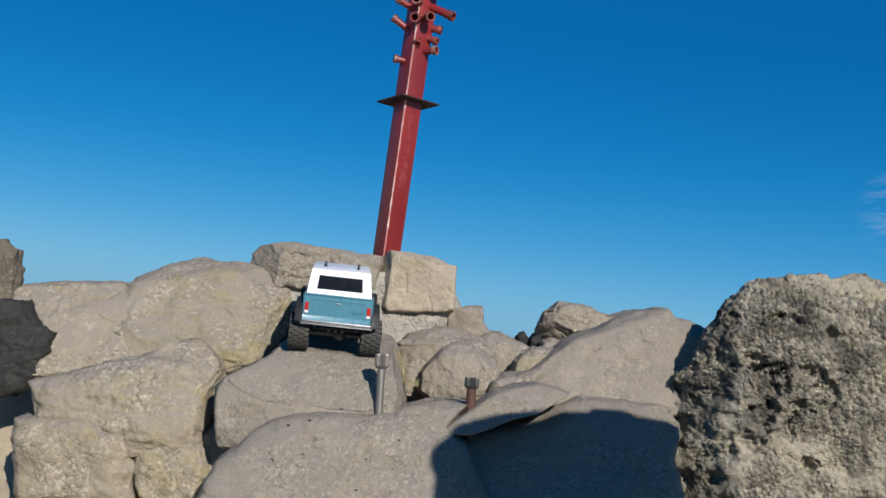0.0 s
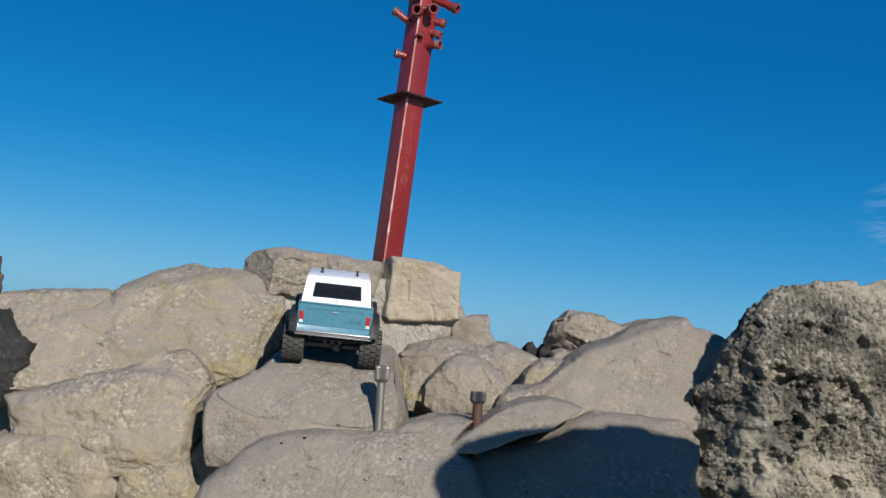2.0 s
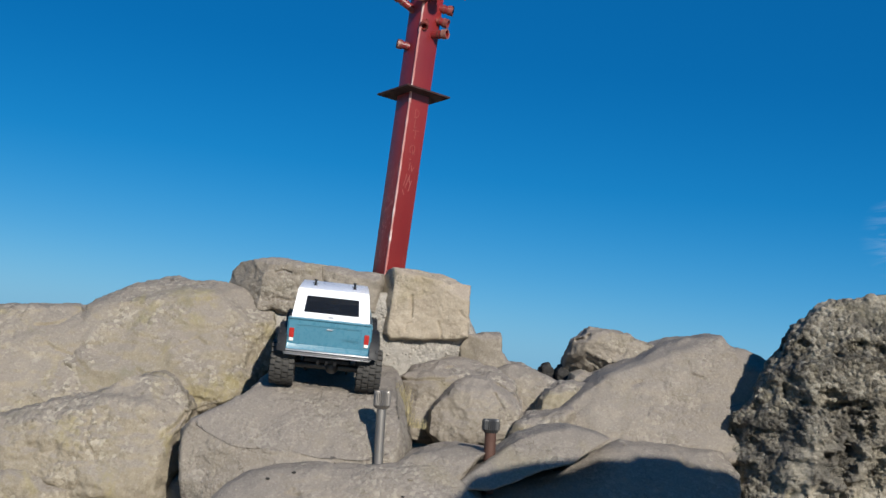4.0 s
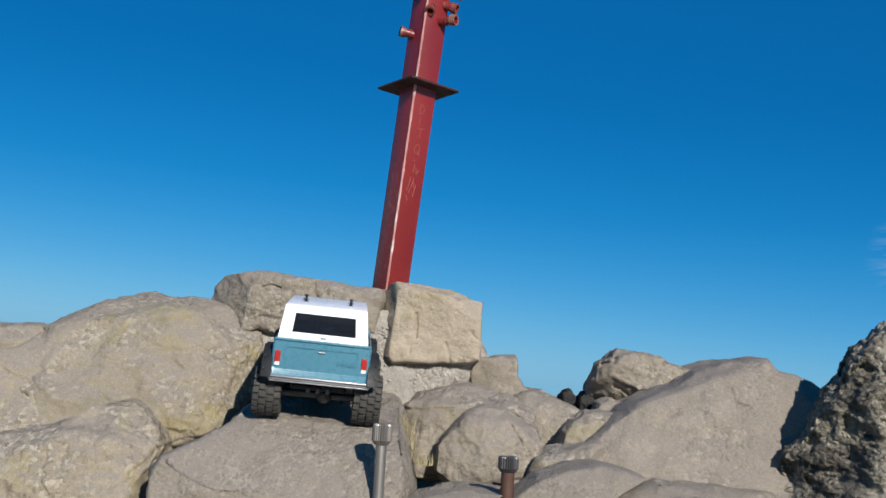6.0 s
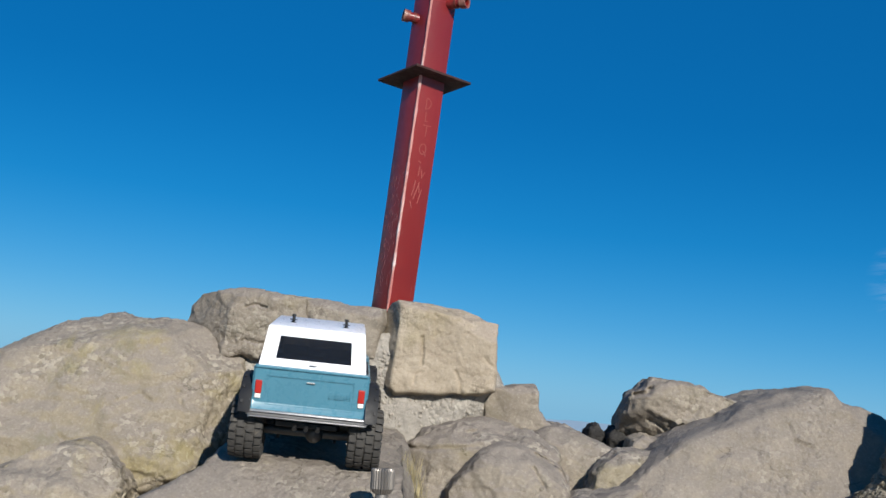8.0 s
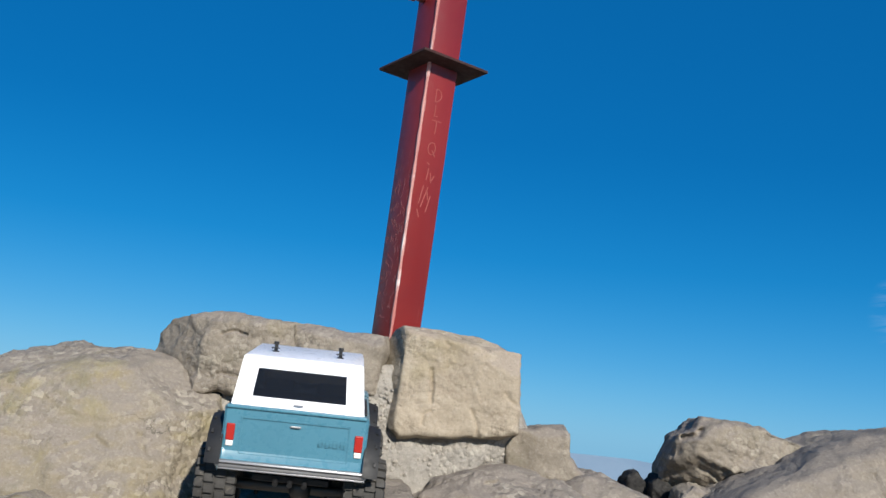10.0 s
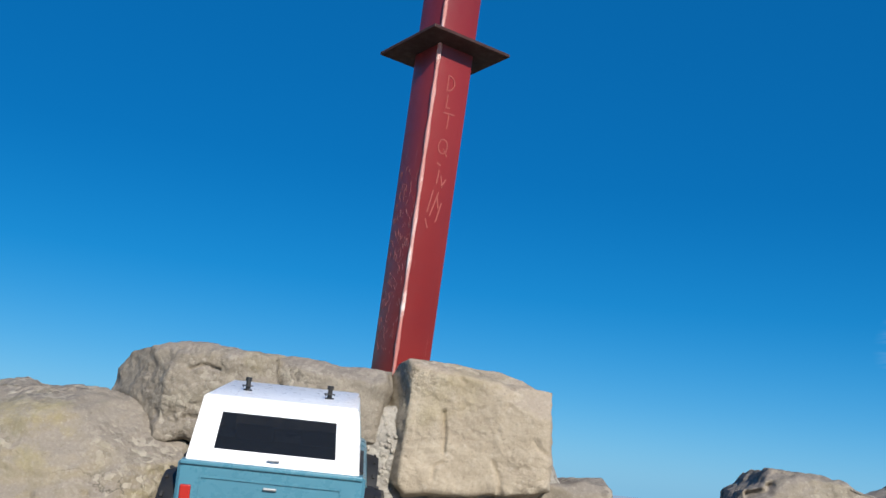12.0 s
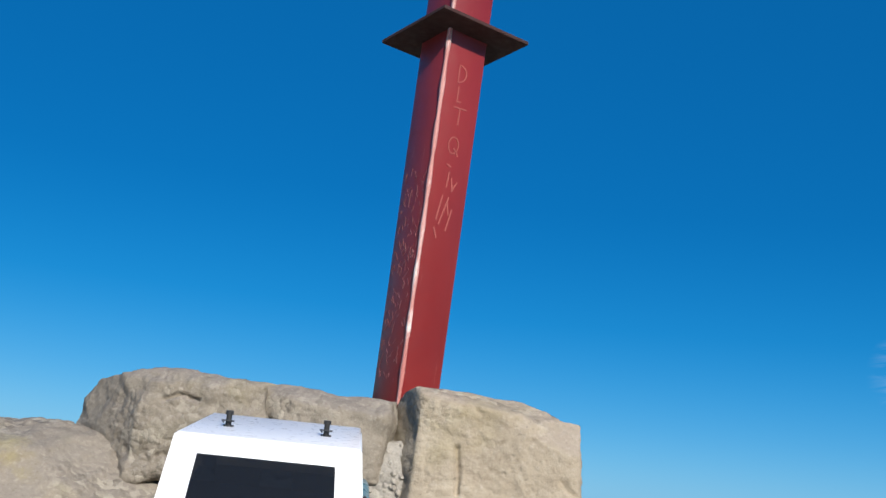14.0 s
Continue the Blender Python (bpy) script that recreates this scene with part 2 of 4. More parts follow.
def box(bm, size, at, turn=None, bevel=0.0):
    m = Matrix.Translation(at) @ (turn or Matrix()) @ Matrix.Diagonal((*size, 1))
    g = bmesh.ops.create_cube(bm, size=1, matrix=m)
    if bevel:
        edges = list({e for v in g["verts"] for e in v.link_edges})
        bmesh.ops.bevel(bm, geom=edges, offset=bevel, segments=2, affect="EDGES", profile=0.5)
    return bm


def rod(bm, a, b, r, r2=None, seg=16, caps=True):
    a, b = Vector(a), Vector(b)
    m = Matrix.Translation((a + b) / 2) @ (b - a).to_track_quat("Z", "Y").to_matrix().to_4x4()
    bmesh.ops.create_cone(bm, cap_ends=caps, segments=seg, radius1=r, radius2=r if r2 is None else r2, depth=(b - a).length, matrix=m)
    return bm


def tube(bm, a, b, r, wall, seg=20):
    """A hollow pipe from a to b."""
    a, b = Vector(a), Vector(b)
    q = (b - a).to_track_quat("Z", "Y").to_matrix()
    rings = []
    for end, rad in ((a, r), (b, r), (b, r - wall), (a, r - wall)):
        rings.append([bm.verts.new(end + q @ Vector((math.cos(k * math.tau / seg) * rad, math.sin(k * math.tau / seg) * rad, 0))) for k in range(seg)])
    for i in range(4):
        p, n = rings[i], rings[(i + 1) % 4]
        for k in range(seg):
            bm.faces.new((p[k], p[(k + 1) % seg], n[(k + 1) % seg], n[k]))
    return bm


def lathe(bm, profile, seg=40):
    """Turns (radius, x) pairs about the x axis."""
    rings = [[bm.verts.new((x, r * math.cos(k * math.tau / seg), r * math.sin(k * math.tau / seg))) for k in range(seg)] for r, x in profile]
    for p, n in zip(rings, rings[1:]):
        for k in range(seg):
            bm.faces.new((p[k], p[(k + 1) % seg], n[(k + 1) % seg], n[k]))
    return bm


def prism(bm, outline, x0, x1, bevel=0.0):
    """A (y, z) outline pulled from x0 to x1."""
    a = [bm.verts.new((x0, y, z)) for y, z in outline]
    b = [bm.verts.new((x1, y, z)) for y, z in outline]
    n = len(outline)
    faces = [bm.faces.new(a), bm.faces.new(list(reversed(b)))]
    for k in range(n):
        faces.append(bm.faces.new((a[k], b[k], b[(k + 1) % n], a[(k + 1) % n])))
    if bevel:
        bmesh.ops.recalc_face_normals(bm, faces=faces)
        edges = [e for f in faces[:2] for e in f.edges]
        bmesh.ops.bevel(bm, geom=list(set(edges)), offset=bevel, segments=3, affect="EDGES", profile=0.6)
    return bm


def framed(bm, outer, inner, thick):
    """A plate with one opening: outer and inner are four points each, in the same order."""
    outer, inner = [Vector(p) for p in outer], [Vector(p) for p in inner]
    n = (outer[1] - outer[0]).cross(outer[2] - outer[0]).normalized() * thick
    o1, i1 = [bm.verts.new(p) for p in outer], [bm.verts.new(p) for p in inner]
    o2, i2 = [bm.verts.new(p + n) for p in outer], [bm.verts.new(p + n) for p in inner]
    for k in range(4):
        j = (k + 1) % 4
        for q in ((o1[k], o1[j], i1[j], i1[k]), (o2[k], i2[k], i2[j], o2[j]), (o1[k], o2[k], o2[j], o1[j]), (i1[k], i1[j], i2[j], i2[k])):
            bm.faces.new(q)
    return bm


def sheet(bm, corners, thick):
    corners = [Vector(c) for c in corners]
    n = (corners[1] - corners[0]).cross(corners[2] - corners[0]).normalized() * thick
    a, b = [bm.verts.new(c) for c in corners], [bm.verts.new(c + n) for c in corners]
    bm.faces.new(a), bm.faces.new(list(reversed(b)))
    for k in range(len(a)):
        j = (k + 1) % len(a)
        bm.faces.new((a[k], b[k], b[j], a[j]))
    return bm


# ---- rocks ----
SPHERES = {}


def sphere(sub):
    if sub not in SPHERES:
        bm = bmesh.new()
        bmesh.ops.create_icosphere(bm, subdivisions=sub, radius=1)
        SPHERES[sub] = (np.array([v.co for v in bm.verts]), [[v.index for v in f.verts] for f in bm.faces])
        bm.free()
    return SPHERES[sub]


def fractal(points, freq, octaves, seed, rough=1.0):
    off = Vector((seed * 3.7, seed * 1.9, seed * 5.3))
    return np.array([noise.fractal(Vector(p) * freq + off, rough, 2.1, octaves) for p in points])


def reach(outline, dx, dz):
    """How far the outline lies from its middle in the given directions."""
    out = np.full(len(dx), 1e-3)
    for (ax, az), (bx, bz) in zip(outline, np.roll(outline, -1, axis=0)):
        ex, ez = bx - ax, bz - az
        den = dx * ez - dz * ex
        den = np.where(np.abs(den) < 1e-9, 1e-9, den)
        r, s = (ax * ez - az * ex) / den, (ax * dz - az * dx) / den
        out = np.where((r > 0) & (s >= -1e-6) & (s <= 1 + 1e-6), np.maximum(out, r), out)
    return out


def away(px, pz, line):
    """Distance of points from a broken line."""
    best = np.full(len(px), 9.0)
    for (ax, az), (bx, bz) in zip(line, line[1:]):
        ex, ez = bx - ax, bz - az
        f = np.clip(((px - ax) * ex + (pz - az) * ez) / (ex * ex + ez * ez), 0, 1)
        best = np.minimum(best, np.hypot(px - ax - f * ex, pz - az - f * ez))
    return best


def rock(name, label, y, deep, outline, mat, seed, lean=0.0, p=7, amp=0.010, chips=6, sub=6, cuts=(), cracks=(), pits=0.0, holes=(), terrace=None):
    """A rock whose front lies at y and whose outline is (x, z): a rounded body with broken facets, worn relief and cracks.
    lean slopes it to the back with height; cuts are large facets (normal and how far out); cracks are (width, depth, line);
    terrace is the height of a worn top at the front and its rise to the back."""
    u, faces = sphere(sub)
    outline = np.array(outline)
    mid = (outline.min(0) + outline.max(0)) / 2
    half = deep / 2
    rho = np.maximum(np.hypot(u[:, 0], u[:, 2]), 1e-6)
    cx, cz = u[:, 0] / rho, u[:, 2] / rho
    far = reach(outline - mid, cx, cz)
    far = 0.35 * far + 0.65 * np.minimum(far, reach(outline - mid, *((cx * math.cos(0.02) - cz * math.sin(0.02)), (cx * math.sin(0.02) + cz * math.cos(0.02)))))
    t = ((rho / far) ** p + (np.abs(u[:, 1]) / half) ** p) ** (-1.0 / p)
    co = u * t[:, None]
    q, d = (rho * t / far) ** (p - 1) / far, (np.abs(co[:, 1]) / half) ** (p - 1) / half
    n = np.stack([q * cx, np.sign(u[:, 1]) * d, q * cz], 1)
    n /= np.linalg.norm(n, axis=1)[:, None]
    rnd = random.Random(seed * 7 + 1)
    planes = [(Vector(c[:3]).normalized(), c[3]) for c in cuts]
    for _ in range(chips):
        v = Vector((rnd.gauss(0, 0.8), -abs(rnd.gauss(0.9, 0.5)) - 0.3, rnd.gauss(0.15, 0.8))).normalized()
        planes.append((v, rnd.uniform(0.90, 0.975)))
    for v, part_of in planes:                  # broken faces
        v = np.array(v)
        over = co @ v
        over = np.maximum(over - over.max() * part_of, 0)
        co[:, 1] = np.where(over > 0, np.minimum(co[:, 1] - over / v[1] * 0.97, np.maximum(half * 0.8, co[:, 1])), co[:, 1])
        w = np.clip(over / 0.006, 0, 1)[:, None]
        n = n * (1 - w) + v * w
    if terrace:
        top = terrace[0] - mid[1] + terrace[1] * (co[:, 1] + half) - 0.16 * np.clip(1 - (co[:, 1] + half) / 0.15, 0, 1) ** 2
        high = co[:, 2] > top
        co[:, 2] = np.where(high, top, co[:, 2])
        n = np.where(high[:, None], np.array([0.0, -0.6, 0.8]), n)
    size = float(np.median(np.linalg.norm(co, axis=1)))
    seedy = seed * 1.7
    lump = fractal(co, 0.9 / size, 3, seedy) * amp * 1.1 + fractal(co, 3.2 / size + 2, 4, seedy + 11) * amp * 0.6
    ridge = np.abs(fractal(co, 7.0, 4, seedy + 31)) * amp * 0.8
    ledge = fractal(co * np.array([0.8, 1.0, 3.0]), 6.0, 4, seedy + 37)
    step = ledge * 3
    ledge = (np.floor(step) + np.clip((step - np.floor(step)) * 3.5, 0, 1)) / 3 * amp * 0.55
    pebbly = fractal(co, 38.0, 4, seedy + 23, 0.7)
    where = np.clip(fractal(co, 4.0, 3, seedy + 29) * 2.5 + 0.5, 0.1, 1)
    move = lump - ridge + ledge + pebbly * where * min(amp * 0.32, 0.0042)
    if pits:
        hole = np.array([noise.voronoi(Vector(v) * 6.0 + noise.noise_vector(Vector(v) * 9) * 0.35)[0][0] for v in co])
        keep = np.clip(fractal(co, 2.6, 3, seedy + 5) * 2.0 + 0.4, 0, 1)
        move -= pits * keep * np.clip(1 - hole / 0.40, 0, 1) ** 0.8
        move += fractal(co, 13.0, 6, seedy + 41, 0.55) * 0.008 - np.abs(fractal(co, 42.0, 3, seedy + 43, 0.5)) * 0.007
    co = co + n * (move - move[u[:, 1] < 0].mean())[:, None]
    front = u[:, 1] < 0.1
    if len(cracks) or len(holes):
        wob = fractal(co, 22.0, 4, seedy + 53)
        px, pz = co[:, 0] + mid[0] + wob * 0.004, co[:, 2] + mid[1] + np.roll(wob, 7) * 0.004
        for wide, depth, line in cracks:
            dist = away(px, pz, line)
            co[:, 1] += depth * np.clip(1.25 - dist / wide, 0, 1) * front
        for hx, hz, rad, depth in holes:        # weathered hollows
            dist = np.hypot(px - hx, (pz - hz) * 1.2) / rad + wob * 0.9
            co[:, 1] += depth * np.clip((1 - dist) * 2.2, 0, 1) * front
    co[:, 1] += lean * co[:, 2]
    me = bpy.data.meshes.new(name)
    me.from_pydata(co.tolist(), [], faces)
    me.polygons.foreach_set("use_smooth", [True] * len(me.polygons))
    me.materials.append(mat)
    ob = new(name, me)
    ob.location = (mid[0], y + half, mid[1])
    return tagged(ob, label, "rock", "rocks of the summit")


# ---- ground: one sheet from the summit to the horizon ----
def ease(a, b, v):
    t = min(1.0, max(0.0, (v - a) / (b - a)))
    return t * t * (3 - 2 * t)


def ground_height(x, y):
    z = 0.10 + 0.62 * ease(3.75, 5.15, y + 0.12 * x)
    far = math.hypot(x, (y - 3.0))
    z -= 1.6 * ease(5.5, 14, far) + 60 * ease(10, 160, far) + 240 * ease(120, 900, far)
    z += 0.06 * noise.fractal(Vector((x * 0.9, y * 0.9, 0.3)), 1.0, 2.0, 5) * (1 + 0.15 * far)
    if far > 900:
        z += 200 * ease(1800, 4200, far) * (0.5 + 0.6 * noise.fractal(Vector((x / 1500, y / 1500, 4)), 1.0, 2.0, 5))
    return z


def build_ground():
    radii = [0.0] + [0.12 * 1.085 ** k for k in range(1, 130)]
    spokes, rows = 180, []
    bm = bmesh.new()
    for rad in radii:
        if rad == 0:
            rows.append([bm.verts.new((0, 3.0, ground_height(0, 3.0)))])
            continue
        ring = []
        for k in range(spokes):
            x, y = rad * math.sin(k * math.tau / spokes), 3.0 + rad * math.cos(k * math.tau / spokes)
            ring.append(bm.verts.new((x, y, ground_height(x, y))))
        rows.append(ring)
    for k in range(spokes):
        bm.faces.new((rows[0][0], rows[1][k], rows[1][(k + 1) % spokes]))
    for p_, n_ in zip(rows[1:], rows[2:]):
        for k in range(spokes):
            bm.faces.new((p_[k], n_[k], n_[(k + 1) % spokes], p_[(k + 1) % spokes]))
    ob = part("ground", bm, GROUND, smooth=80)
    return tagged(ob, "dry stony hilltop falling away to a valley", "ground", kind="structure")


build_ground()


def build_hills():
    """Ridges on the far side of the valley, a ring of distance; haze painted as emission."""
    m = bpy.data.materials.new("painted haze glow")
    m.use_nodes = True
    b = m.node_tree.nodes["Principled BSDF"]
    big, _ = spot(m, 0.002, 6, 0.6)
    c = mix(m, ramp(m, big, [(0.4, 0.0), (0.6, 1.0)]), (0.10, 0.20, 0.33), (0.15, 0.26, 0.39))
    # the blue haze is emitted colour on an almost black base
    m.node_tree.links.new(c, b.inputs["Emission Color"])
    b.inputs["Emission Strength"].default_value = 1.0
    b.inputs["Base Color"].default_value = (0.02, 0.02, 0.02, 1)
    bm = bmesh.new()
    for ring, (rad, lift) in enumerate(((3300, 0), (3900, 14))):
        prev = None
        for k in range(361):
            a = k % 360 * math.tau / 360
            x, y = rad * math.sin(a), rad * math.cos(a)
            top = lift - 50 + 42 * noise.fractal(Vector((math.sin(a) * 5, math.cos(a) * 5, ring * 3)), 0.9, 2.0, 6)
            pair = [bm.verts.new((x, y, -420)), bm.verts.new((x * 1.04, y * 1.04, top))]
            if prev:
                bm.faces.new((prev[0], pair[0], pair[1], prev[1]))
            prev = pair
    tagged(part("backdrop", bm, m, smooth=60), "blue ridges on the horizon with haze painted as glow", "hills", kind="structure")


build_hills()


def wisp_material():
    m = bpy.data.materials.new("thin cloud")
    m.use_nodes = True
    b = m.node_tree.nodes["Principled BSDF"]
    b.inputs["Base Color"].default_value = (0, 0, 0, 1)
    b.inputs["Emission Color"].default_value = (0.62, 0.74, 0.88, 1)
    b.inputs["Emission Strength"].default_value = 1.0
    b.inputs["Specular IOR Level"].default_value = 0.0
    f, _ = spot(m, 0.012, 8, 0.62, 0.9, (0.32, 1, 3.0))
    co = m.node_tree.nodes.new("ShaderNodeTexCoord")
    grad = m.node_tree.nodes.new("ShaderNodeTexGradient")
    grad.gradient_type = "SPHERICAL"
    mp = m.node_tree.nodes.new("ShaderNodeMapping")
    mp.inputs["Location"].default_value, mp.inputs["Scale"].default_value = (-1.0, -1.0, -1.0), (2.0, 2.0, 2.0)
    l = m.node_tree.links
    l.new(co.outputs["Generated"], mp.inputs[0])
    l.new(mp.outputs[0], grad.inputs[0])
    mul = m.node_tree.nodes.new("ShaderNodeMath")
    mul.operation = "MULTIPLY"
    l.new(ramp(m, f, [(0.45, 0.0), (0.8, 0.33)]), mul.inputs[0])
    l.new(ramp(m, grad.outputs["Fac"], [(0.0, 0.0), (0.6, 1.0)]), mul.inputs[1])
    l.new(mul.outputs[0], b.inputs["Alpha"])
    return m


WISP = wisp_material()


def wisp(x, y, z, wide, high, turn):
    bm = bmesh.new()
    bmesh.ops.create_grid(bm, x_segments=8, y_segments=4, size=0.5)
    for v in bm.verts:
        v.co = Vector((v.co.x * wide, 60 * math.sin(v.co.x * 3), v.co.y * high))
    ob = part("cloud", bm, WISP)
    ob.matrix_world = pose(x, y, z, 0, turn, 0)
    ob.visible_shadow = False
    tagged(ob, "thin white wisp of high cloud", "cloud", kind="structure")


wisp(1180, 3000, 425, 470, 260, -14)

# ---- the rock pile ----
HOLES = [(1.089, 1.136, 0.035, 0.035), (1.218, 1.150, 0.043, 0.045), (1.298, 1.159, 0.031, 0.03), (1.441, 1.125, 0.031, 0.035), (1.161, 1.004, 0.050, 0.04), (1.239, 0.923, 0.074, 0.045), (1.364, 0.977, 0.039, 0.03), (1.220, 0.802, 0.066, 0.035), (1.335, 0.854, 0.050, 0.035), (0.963, 0.735, 0.039, 0.04), (0.924, 0.869, 0.035, 0.03), (1.015, 0.859, 0.039, 0.03), (1.150, 0.696, 0.058, 0.03), (1.430, 0.905, 0.046, 0.03), (1.403, 0.645, 0.035, 0.045), (1.063, 0.983, 0.035, 0.025), (1.284, 0.750, 0.046, 0.025)]
rock("stone_block", "squared tan sandstone block beside the red post", 4.70, 0.44,
     [(-0.248, 1.245), (-0.234, 1.273), (-0.214, 1.281), (-0.135, 1.282), (-0.054, 1.282), (0.005, 1.269), (0.032, 1.253), (0.063, 1.250), (0.067, 1.157), (0.074, 1.066), (0.034, 1.051), (-0.194, 1.027), (-0.210, 1.041), (-0.229, 1.053), (-0.245, 1.152), (-0.249, 1.210)],
     TAN, 3, p=20, amp=0.006, chips=3, sub=7, cuts=[(-0.9, -0.42, 0.03, 0.85), (0.15, -0.6, 0.78, 0.93)], cracks=[(0.004, 0.012, [(-0.136, 1.193), (-0.130, 1.157), (-0.130, 1.114)]), (0.003, 0.01, [(-0.037, 1.110), (-0.023, 1.076), (-0.018, 1.051)]), (0.004, 0.008, [(0.036, 1.153), (0.048, 1.133), (0.070, 1.126)]), (0.003, 0.006, [(-0.147, 1.062), (-0.146, 1.088), (-0.129, 1.095)]), (0.004, 0.008, [(-0.120, 1.275), (-0.112, 1.254), (-0.102, 1.246)])])
rock("stone_block", "weathered sandstone block with a cracked edge", 4.71, 0.36,
     [(-0.806, 1.155), (-0.799, 1.212), (-0.759, 1.249), (-0.669, 1.265), (-0.587, 1.265), (-0.509, 1.264), (-0.462, 1.260), (-0.442, 1.192), (-0.426, 1.141), (-0.425, 1.109), (-0.468, 1.101), (-0.504, 1.084), (-0.570, 1.082), (-0.616, 1.089), (-0.664, 1.068), (-0.765, 1.105)],
     SAND, 4, p=12, amp=0.008, chips=3, sub=7, cuts=[(-0.75, -0.66, 0.05, 0.62), (-0.1, -0.65, 0.75, 0.95)], cracks=[(0.004, 0.01, [(-0.618, 1.216), (-0.591, 1.228), (-0.561, 1.222)]), (0.005, 0.008, [(-0.615, 1.130), (-0.567, 1.126), (-0.511, 1.137)])])
rock("stone_block", "sandstone block wedged between its neighbours", 4.72, 0.60,
     [(-0.497, 1.271), (-0.434, 1.269), (-0.365, 1.261), (-0.249, 1.257), (-0.242, 1.219), (-0.251, 1.161), (-0.253, 1.113), (-0.316, 1.095), (-0.413, 1.096), (-0.423, 1.142), (-0.443, 1.193), (-0.467, 1.222)],
     SAND, 5, p=12, amp=0.006, chips=2, sub=7, cuts=[(0.05, -0.6, 0.8, 0.94)], cracks=[(0.004, 0.012, [(-0.455, 1.206), (-0.425, 1.195), (-0.382, 1.166)])])
core = rock("mortar_core", "rough grey mortar core set with gravel", 4.74, 0.46,
     [(-0.657, 1.076), (-0.598, 1.142), (-0.421, 1.177), (-0.212, 1.200), (0.065, 1.155), (0.111, 1.070), (0.110, 1.003), (-0.024, 0.863), (-0.163, 0.775), (-0.366, 0.738), (-0.577, 0.759)],
     MORTAR, 6, p=10, amp=0.01, chips=4, sub=7)
rock("stone_block", "low squared sandstone block under the post stones", 4.75, 0.40,
     [(0.043, 1.081), (0.111, 1.082), (0.132, 1.092), (0.185, 1.093), (0.196, 1.084), (0.202, 1.028), (0.224, 1.005), (0.263, 0.985), (0.288, 0.882), (0.066, 0.858)],
     SAND, 7, p=12, amp=0.007, chips=3, sub=6)
rock("boulder", "large flat-topped sandstone boulder with yellow lichen", 4.52, 0.66,
     [(-1.243, 1.015), (-1.251, 1.056), (-1.173, 1.087), (-1.085, 1.143), (-1.006, 1.161), (-0.908, 1.161), (-0.766, 1.166), (-0.671, 1.144), (-0.614, 1.097), (-0.587, 1.021), (-0.583, 0.936), (-0.601, 0.860), (-0.618, 0.813), (-0.662, 0.787), (-0.719, 0.753), (-0.760, 0.724), (-0.801, 0.697), (-0.850, 0.669), (-0.926, 0.653), (-1.089, 0.659), (-1.235, 0.705), (-1.334, 0.789), (-1.356, 0.885), (-1.329, 0.947), (-1.273, 0.983)],
     LICHEN, 8, lean=0.55, p=7, amp=0.016, chips=9, sub=7, cuts=[(0.55, -0.8, -0.1, 0.9), (-0.15, -0.55, 0.82, 0.9)], cracks=[(0.005, 0.014, [(-0.739, 0.978), (-0.726, 0.954), (-0.707, 0.914), (-0.702, 0.873)]), (0.006, 0.012, [(-0.994, 0.842), (-0.981, 0.827), (-0.915, 0.831), (-0.885, 0.813)]), (0.004, 0.008, [(-0.879, 0.937), (-0.834, 0.959), (-0.796, 0.946)]), (0.006, 0.01, [(-1.274, 0.894), (-1.213, 0.867), (-1.156, 0.824)])])
rock("boulder", "flat sandstone slab beside the flat-topped boulder", 4.44, 0.60,
     [(-1.839, 0.944), (-1.634, 0.987), (-1.385, 1.015), (-1.256, 1.033), (-1.221, 1.017), (-1.132, 0.983), (-1.035, 0.922), (-0.977, 0.845), (-1.000, 0.786), (-1.133, 0.693), (-1.337, 0.633), (-1.673, 0.598)],
     LICHEN, 9, lean=0.6, p=7, amp=0.014, chips=7, sub=7, cracks=[(0.006, 0.014, [(-1.252, 1.005), (-1.268, 0.979), (-1.295, 0.958), (-1.360, 0.948)]), (0.005, 0.01, [(-1.305, 0.892), (-1.228, 0.867), (-1.165, 0.833), (-1.217, 0.835)])])
rock("boulder", "lumpy sandstone boulder with green lichen stains", 4.16, 0.50,
     [(-1.451, 0.633), (-1.284, 0.688), (-1.200, 0.716), (-1.131, 0.744), (-1.048, 0.784), (-0.966, 0.831), (-0.902, 0.858), (-0.851, 0.838), (-0.808, 0.794), (-0.777, 0.747), (-0.780, 0.697), (-0.754, 0.664), (-0.747, 0.632), (-0.766, 0.583), (-0.793, 0.489), (-0.967, 0.416), (-1.367, 0.375)],
     LICHEN, 10, lean=0.35, p=6, amp=0.018, chips=10, sub=7, cuts=[(0.6, -0.75, 0.25, 0.93)], cracks=[(0.007, 0.03, [(-0.779, 0.734), (-0.792, 0.696), (-0.828, 0.653)]), (0.005, 0.012, [(-0.923, 0.749), (-0.901, 0.721), (-0.886, 0.693)]), (0.005, 0.01, [(-1.043, 0.706), (-1.032, 0.634), (-0.995, 0.580)])])
rock("boulder", "narrow upright dark brown boulder", 4.50, 0.12,
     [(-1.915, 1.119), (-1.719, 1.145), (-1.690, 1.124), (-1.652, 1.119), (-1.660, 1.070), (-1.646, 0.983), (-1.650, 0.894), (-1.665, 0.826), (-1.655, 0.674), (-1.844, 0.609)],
     DARK_BROWN, 11, p=6, amp=0.015, chips=6, sub=6)
